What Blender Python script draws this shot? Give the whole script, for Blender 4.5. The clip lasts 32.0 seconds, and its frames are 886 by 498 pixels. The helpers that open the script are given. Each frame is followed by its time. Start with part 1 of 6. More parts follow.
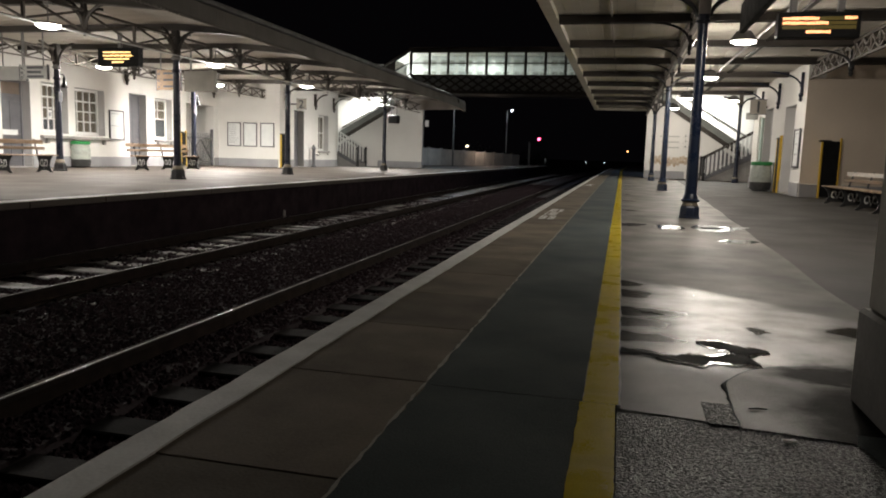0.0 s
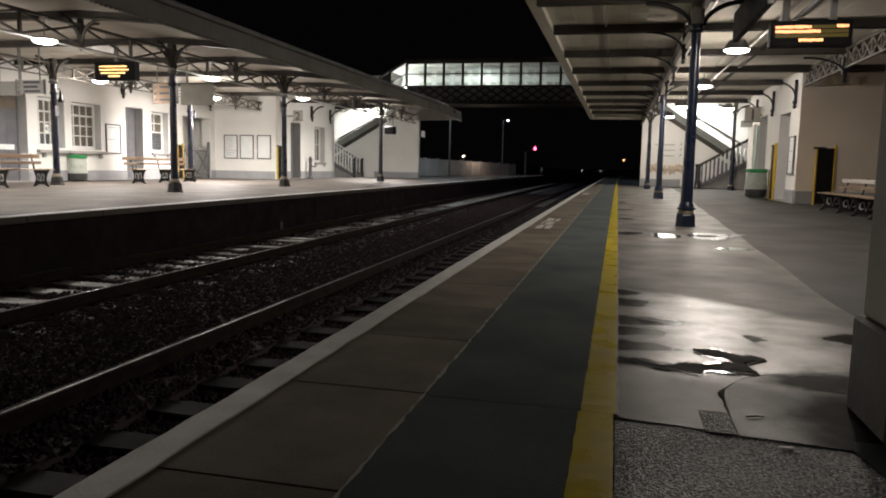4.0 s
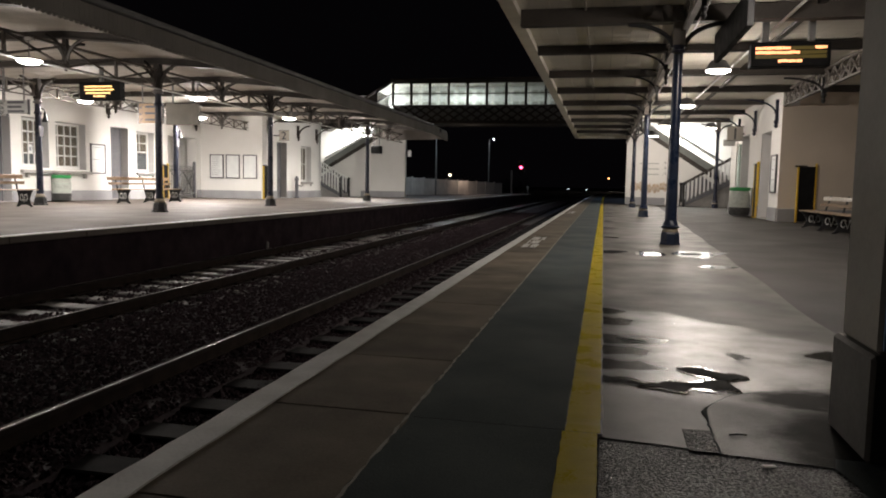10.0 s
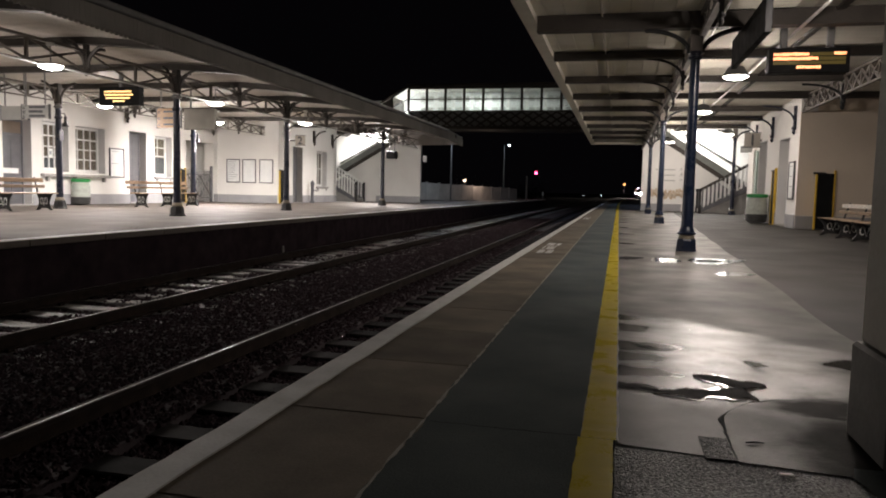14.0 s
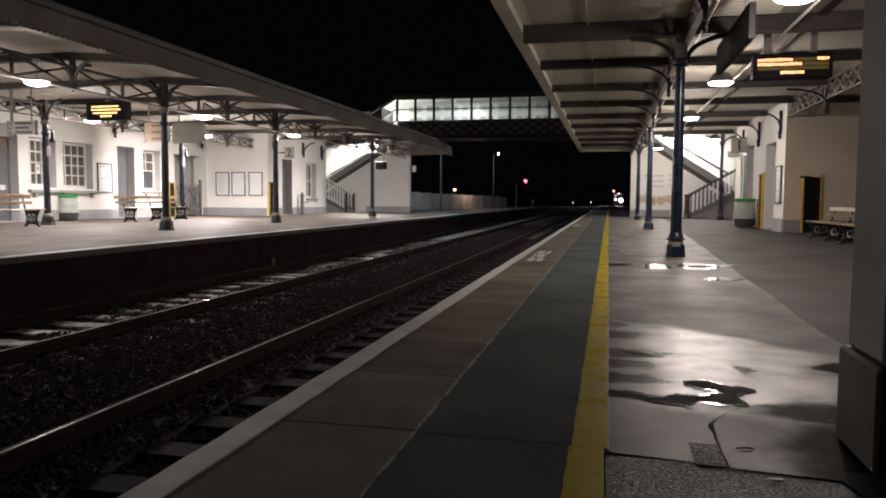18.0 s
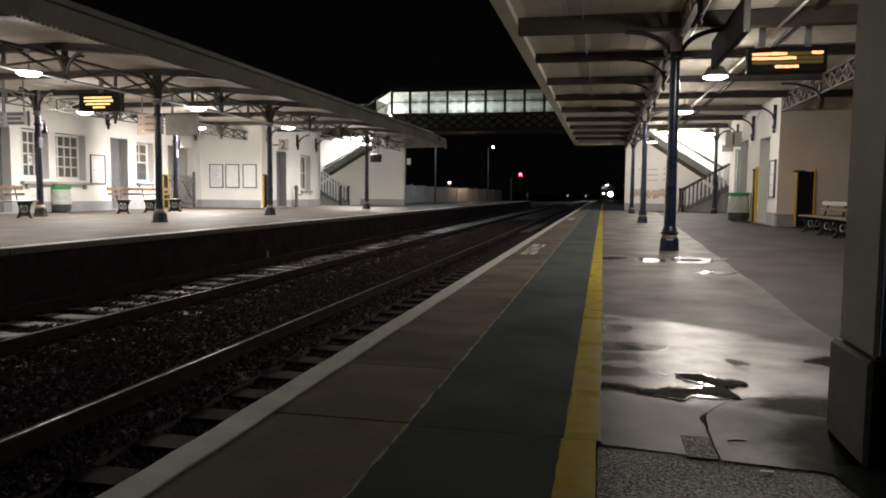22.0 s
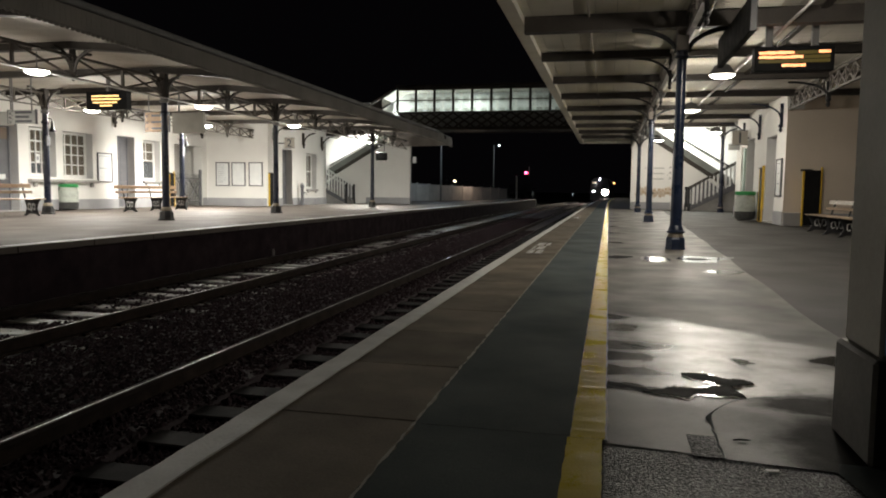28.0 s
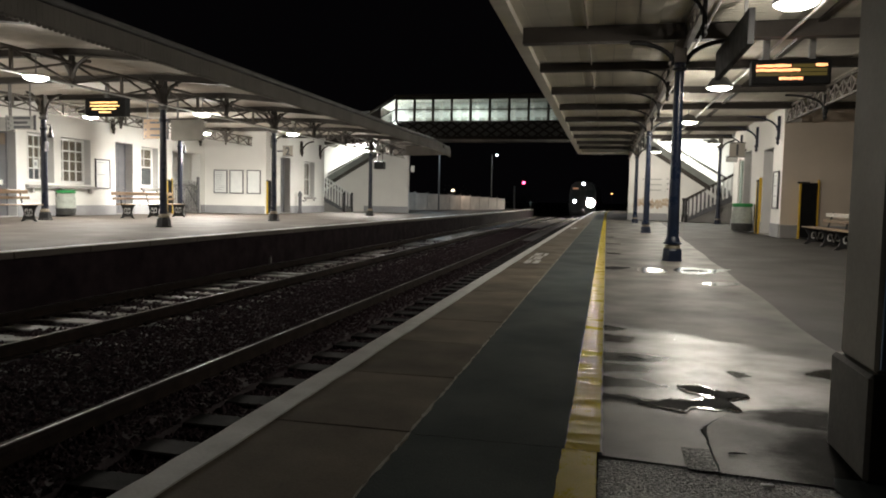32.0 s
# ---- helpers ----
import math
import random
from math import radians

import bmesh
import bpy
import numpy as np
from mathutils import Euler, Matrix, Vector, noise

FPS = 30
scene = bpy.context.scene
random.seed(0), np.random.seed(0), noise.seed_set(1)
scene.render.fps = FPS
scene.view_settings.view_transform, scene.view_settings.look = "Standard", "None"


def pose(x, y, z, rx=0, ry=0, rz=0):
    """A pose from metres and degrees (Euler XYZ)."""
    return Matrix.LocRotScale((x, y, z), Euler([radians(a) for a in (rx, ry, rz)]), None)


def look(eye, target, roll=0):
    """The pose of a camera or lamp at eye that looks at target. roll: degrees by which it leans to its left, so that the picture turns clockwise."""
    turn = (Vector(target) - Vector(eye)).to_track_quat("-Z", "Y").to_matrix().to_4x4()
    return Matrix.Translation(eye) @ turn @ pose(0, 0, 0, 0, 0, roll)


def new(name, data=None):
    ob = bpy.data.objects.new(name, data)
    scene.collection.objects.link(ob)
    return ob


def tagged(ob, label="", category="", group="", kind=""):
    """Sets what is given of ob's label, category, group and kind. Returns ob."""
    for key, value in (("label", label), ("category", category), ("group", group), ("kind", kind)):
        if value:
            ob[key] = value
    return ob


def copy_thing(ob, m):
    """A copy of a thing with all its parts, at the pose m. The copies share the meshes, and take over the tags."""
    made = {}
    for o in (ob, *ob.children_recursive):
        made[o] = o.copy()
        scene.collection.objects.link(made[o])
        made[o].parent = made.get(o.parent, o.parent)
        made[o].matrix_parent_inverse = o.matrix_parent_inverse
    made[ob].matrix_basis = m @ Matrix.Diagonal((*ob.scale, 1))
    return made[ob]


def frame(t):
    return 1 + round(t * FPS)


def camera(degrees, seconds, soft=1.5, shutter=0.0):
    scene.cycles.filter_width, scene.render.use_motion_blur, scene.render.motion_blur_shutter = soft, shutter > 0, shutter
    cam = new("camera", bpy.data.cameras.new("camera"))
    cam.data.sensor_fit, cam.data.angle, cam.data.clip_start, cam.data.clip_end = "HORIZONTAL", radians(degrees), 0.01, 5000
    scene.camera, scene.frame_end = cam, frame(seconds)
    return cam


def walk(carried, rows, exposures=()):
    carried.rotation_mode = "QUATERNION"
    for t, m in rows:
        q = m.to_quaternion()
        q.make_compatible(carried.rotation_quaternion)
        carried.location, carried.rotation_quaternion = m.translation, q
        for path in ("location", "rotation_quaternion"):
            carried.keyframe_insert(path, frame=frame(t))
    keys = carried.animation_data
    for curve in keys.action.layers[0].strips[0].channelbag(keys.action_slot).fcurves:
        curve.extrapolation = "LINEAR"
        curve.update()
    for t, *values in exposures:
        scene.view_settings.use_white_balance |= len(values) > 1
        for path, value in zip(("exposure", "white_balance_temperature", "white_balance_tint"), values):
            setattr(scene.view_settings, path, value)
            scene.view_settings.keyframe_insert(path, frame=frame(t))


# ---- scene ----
cam = camera(62.7, 32.0, soft=1.9)

# seconds, place, heading to the left, tilt down, lean (degrees)
PATH = [
    (0.0, -0.0122, 0.0333, 0.7848, 13.482, 7.350, 1.770),
    (0.5, -0.0125, 0.0256, 0.7846, 13.641, 7.249, 1.444),
    (1.0, -0.0097, 0.0136, 0.7820, 13.752, 7.341, 1.860),
    (1.5, -0.0093, 0.0106, 0.7830, 13.824, 7.378, 1.620),
    (2.0, -0.0138, 0.0170, 0.7877, 13.706, 7.268, 1.317),
    (2.5, -0.0096, 0.0153, 0.7862, 13.687, 7.103, 1.420),
    (3.0, -0.0083, 0.0246, 0.7877, 13.631, 7.013, 1.568),
    (3.5, -0.0088, 0.0219, 0.7904, 13.537, 6.803, 1.219),
    (5.5, -0.0070, 0.0056, 0.7950, 12.571, 5.905, 1.643),
    (6.0, -0.0067, 0.0115, 0.7963, 12.502, 5.703, 1.007),
    (6.5, -0.0045, 0.0152, 0.7985, 12.456, 5.411, 0.892),
    (7.0, -0.0035, 0.0056, 0.7971, 12.397, 5.360, 1.181),
    (7.5, -0.0052, 0.0132, 0.7948, 12.354, 5.468, 1.131),
    (8.0, -0.0051, 0.0044, 0.8006, 12.398, 5.364, 1.284),
    (8.5, -0.0002, 0.0053, 0.8024, 12.619, 5.104, 1.188),
    (9.0, 0.0032, -0.0326, 0.8071, 12.662, 5.069, 1.499),
    (9.5, 0.0053, -0.0109, 0.8041, 12.427, 5.014, 0.860),
    (10.0, 0.0041, 0.0119, 0.7994, 12.292, 5.062, 1.060),
    (10.5, 0.0007, 0.0093, 0.8001, 12.358, 4.997, 1.282),
    (11.0, 0.0021, 0.0100, 0.8022, 12.608, 4.870, 1.117),
    (11.5, 0.0025, 0.0067, 0.8032, 12.851, 4.647, 1.314),
    (12.0, 0.0023, 0.0111, 0.8007, 13.074, 4.521, 1.528),
    (12.5, -0.0003, 0.0079, 0.8001, 13.369, 4.560, 1.420),
    (13.0, 0.0000, -0.0000, 0.8000, 13.494, 4.579, 1.339),
    (13.5, -0.0010, -0.0055, 0.8018, 13.489, 4.597, 1.327),
    (14.0, -0.0003, -0.0026, 0.8002, 13.442, 4.672, 1.312),
    (14.5, -0.0010, 0.0026, 0.8000, 13.314, 4.738, 1.034),
    (16.5, 0.0001, 0.0004, 0.8017, 12.753, 4.040, 1.024),
    (17.0, 0.0013, 0.0005, 0.8034, 12.771, 3.958, 0.932),
    (17.5, 0.0043, 0.0009, 0.8032, 12.791, 3.877, 0.681),
    (18.0, 0.0111, -0.0018, 0.8066, 12.752, 3.923, 0.365),
    (18.5, 0.0115, -0.0075, 0.8032, 12.653, 4.096, 0.545),
    (19.0, 0.0090, 0.0014, 0.8035, 12.601, 4.327, 0.522),
    (19.5, 0.0099, -0.0003, 0.8045, 12.629, 4.344, 0.559),
    (20.0, 0.0118, 0.0016, 0.8047, 12.648, 4.299, 0.463),
    (20.5, 0.0139, -0.0107, 0.8063, 12.604, 4.359, 0.558),
    (21.0, 0.0161, -0.0061, 0.8051, 12.412, 4.507, 0.575),
    (21.5, 0.0145, -0.0110, 0.8099, 12.245, 4.444, 0.760),
    (22.0, 0.0145, 0.0010, 0.8053, 12.313, 4.469, 0.573),
    (22.5, 0.0155, -0.0179, 0.8115, 12.360, 4.510, 0.632),
    (23.0, 0.0168, -0.0112, 0.8170, 12.376, 4.393, -0.231),
    (23.5, 0.0181, -0.0089, 0.8169, 12.378, 4.180, 0.881),
    (24.0, 0.0213, -0.0125, 0.8180, 12.353, 4.209, 0.808),
    (24.5, 0.0141, 0.0060, 0.8120, 12.372, 4.250, 1.164),
    (25.0, 0.0125, 0.0115, 0.8120, 12.608, 4.267, 0.725),
    (25.5, 0.0165, 0.0020, 0.8147, 12.798, 4.097, 0.403),
    (27.5, 0.0128, -0.0145, 0.8113, 12.861, 4.544, 0.911),
    (28.0, 0.0119, -0.0165, 0.8107, 12.732, 4.608, 0.650),
    (28.5, 0.0140, -0.0127, 0.8116, 12.579, 4.554, 0.626),
    (29.0, 0.0134, -0.0028, 0.8080, 12.484, 4.479, 0.935),
    (29.5, 0.0133, -0.0031, 0.8115, 12.482, 4.321, 0.985),
    (30.0, 0.0111, -0.0039, 0.8107, 12.479, 4.142, 1.273),
    (30.5, 0.0105, -0.0132, 0.8110, 12.361, 3.991, 1.273),
    (31.0, 0.0145, 0.0005, 0.8090, 12.305, 3.976, 1.588),
    (31.5, 0.0152, 0.0002, 0.8102, 12.389, 3.961, 1.621),
    (32.0, 0.0165, -0.0115, 0.8141, 12.545, 3.884, 1.146),
]


def held(x, y, z, heading, down, lean):
    a, b = radians(heading), radians(down)
    way = Vector((-math.sin(a) * math.cos(b), math.cos(a) * math.cos(b), -math.sin(b)))
    eye = Vector((x, y, z))
    return look(eye, eye + way, lean)


# the picture turns a little more magenta towards the middle, then greener
TINTS = [(0.0, 0.0, 6500, 6.5), (6.0, 0.0, 6500, 9.0), (11.0, 0.0, 6500, 10.0), (14.0, 0.0, 6500, 12.0), (18.0, 0.0, 6500, 13.5), (20.0, 0.0, 6500, 9.5), (24.0, 0.0, 6500, 6.5), (29.0, 0.0, 6500, 3.5), (32.0, 0.0, 6500, 3.5)]
walk(cam, [(row[0], held(*row[1:])) for row in PATH], TINTS)

# ---- world and light ----
world = bpy.data.worlds.new("night")
world.use_nodes = True
world.node_tree.nodes["Background"].inputs["Color"].default_value = (0.12, 0.10, 0.13, 1)
world.node_tree.nodes["Background"].inputs["Strength"].default_value = 0.010
scene.world = world
scene.view_settings.exposure = 0.0

LAMP_NEAR, LAMP_FAR = (25.0, 132.0), (170.0, 150.0)
WARM = (1.0, 0.885, 0.79)


def point_lamp(name, x, y, z, watts, radius=0.15, colour=(1.0, 0.93, 0.82)):
    data = bpy.data.lights.new(name, "POINT")
    data.shadow_soft_size, data.energy, data.color = radius, watts, colour
    ob = new(name, data)
    ob.matrix_world = pose(x, y, z)
    return ob


def glow_lamp(name, x, y, z, watts, size=0.45, colour=(1.0, 0.93, 0.82), down=True, shape="DISK", spread=180):
    data = bpy.data.lights.new(name, "AREA")
    data.shape, data.size, data.energy, data.color = shape, size, watts, colour
    data.spread = radians(spread)
    ob = new(name, data)
    ob.matrix_world = pose(x, y, z) if down else pose(x, y, z, 180)
    return ob


# ---- materials ----
def surf(name, c1, c2, scale=3.0, rough=0.6, rvar=0.15, metal=0.0, bump=0.15, fine=60.0, fine_mix=0.35,
         spec=0.5, piece=0.0, island=0.0, emit=None, emit_strength=0.0, stretch=(1, 1, 1)):
    """Two-scale procedural surface: broad stains and fine grain, in metres."""
    m = bpy.data.materials.new(name)
    m.use_nodes = True
    nt = m.node_tree
    n, l = nt.nodes, nt.links
    b = n["Principled BSDF"]
    geo = n.new("ShaderNodeNewGeometry")
    mp = n.new("ShaderNodeMapping")
    mp.inputs["Scale"].default_value = stretch
    l.new(geo.outputs["Position"], mp.inputs["Vector"])
    big = n.new("ShaderNodeTexNoise")
    big.inputs["Scale"].default_value, big.inputs["Detail"].default_value = scale, 5
    small = n.new("ShaderNodeTexNoise")
    small.inputs["Scale"].default_value, small.inputs["Detail"].default_value = fine, 3
    l.new(mp.outputs[0], big.inputs["Vector"])
    l.new(mp.outputs[0], small.inputs["Vector"])
    add = n.new("ShaderNodeMath")
    add.operation = "MULTIPLY_ADD"
    l.new(small.outputs["Fac"], add.inputs[0])
    add.inputs[1].default_value = fine_mix
    l.new(big.outputs["Fac"], add.inputs[2])
    ramp = n.new("ShaderNodeMapRange")
    ramp.inputs["From Min"].default_value = 0.33 + 0.5 * fine_mix - 0.1
    ramp.inputs["From Max"].default_value = 0.67 + 0.5 * fine_mix + 0.1
    l.new(add.outputs[0], ramp.inputs["Value"])
    fac = ramp.outputs[0]
    mix = n.new("ShaderNodeMix")
    mix.data_type = "RGBA"
    mix.inputs["A"].default_value, mix.inputs["B"].default_value = (*c1, 1), (*c2, 1)
    l.new(fac, mix.inputs["Factor"])
    col = mix.outputs["Result"]
    if piece or island:
        if piece:
            info = n.new("ShaderNodeObjectInfo")
            rnd, amount = info.outputs["Random"], piece
        else:
            rnd, amount = geo.outputs["Random Per Island"], island
        val = n.new("ShaderNodeMapRange")
        val.inputs["To Min"].default_value, val.inputs["To Max"].default_value = 1 - amount, 1 + amount
        l.new(rnd, val.inputs["Value"])
        hs = n.new("ShaderNodeHueSaturation")
        l.new(val.outputs[0], hs.inputs["Value"])
        l.new(col, hs.inputs["Color"])
        col = hs.outputs["Color"]
    l.new(col, b.inputs["Base Color"])
    rr = n.new("ShaderNodeMapRange")
    rr.inputs["To Min"].default_value, rr.inputs["To Max"].default_value = max(0.02, rough - rvar), min(1, rough + rvar)
    l.new(fac, rr.inputs["Value"])
    l.new(rr.outputs[0], b.inputs["Roughness"])
    b.inputs["Metallic"].default_value = metal
    b.inputs["Specular IOR Level"].default_value = spec
    if bump:
        bp = n.new("ShaderNodeBump")
        bp.inputs["Strength"].default_value, bp.inputs["Distance"].default_value = bump, 0.01
        l.new(add.outputs[0], bp.inputs["Height"])
        l.new(bp.outputs[0], b.inputs["Normal"])
    if emit:
        b.inputs["Emission Color"].default_value = (*emit, 1)
        b.inputs["Emission Strength"].default_value = emit_strength
    return m


def glow(name, colour, strength):
    return surf(name, (0.8, 0.8, 0.8), (0.7, 0.7, 0.7), rough=0.4, bump=0, emit=colour, emit_strength=strength)


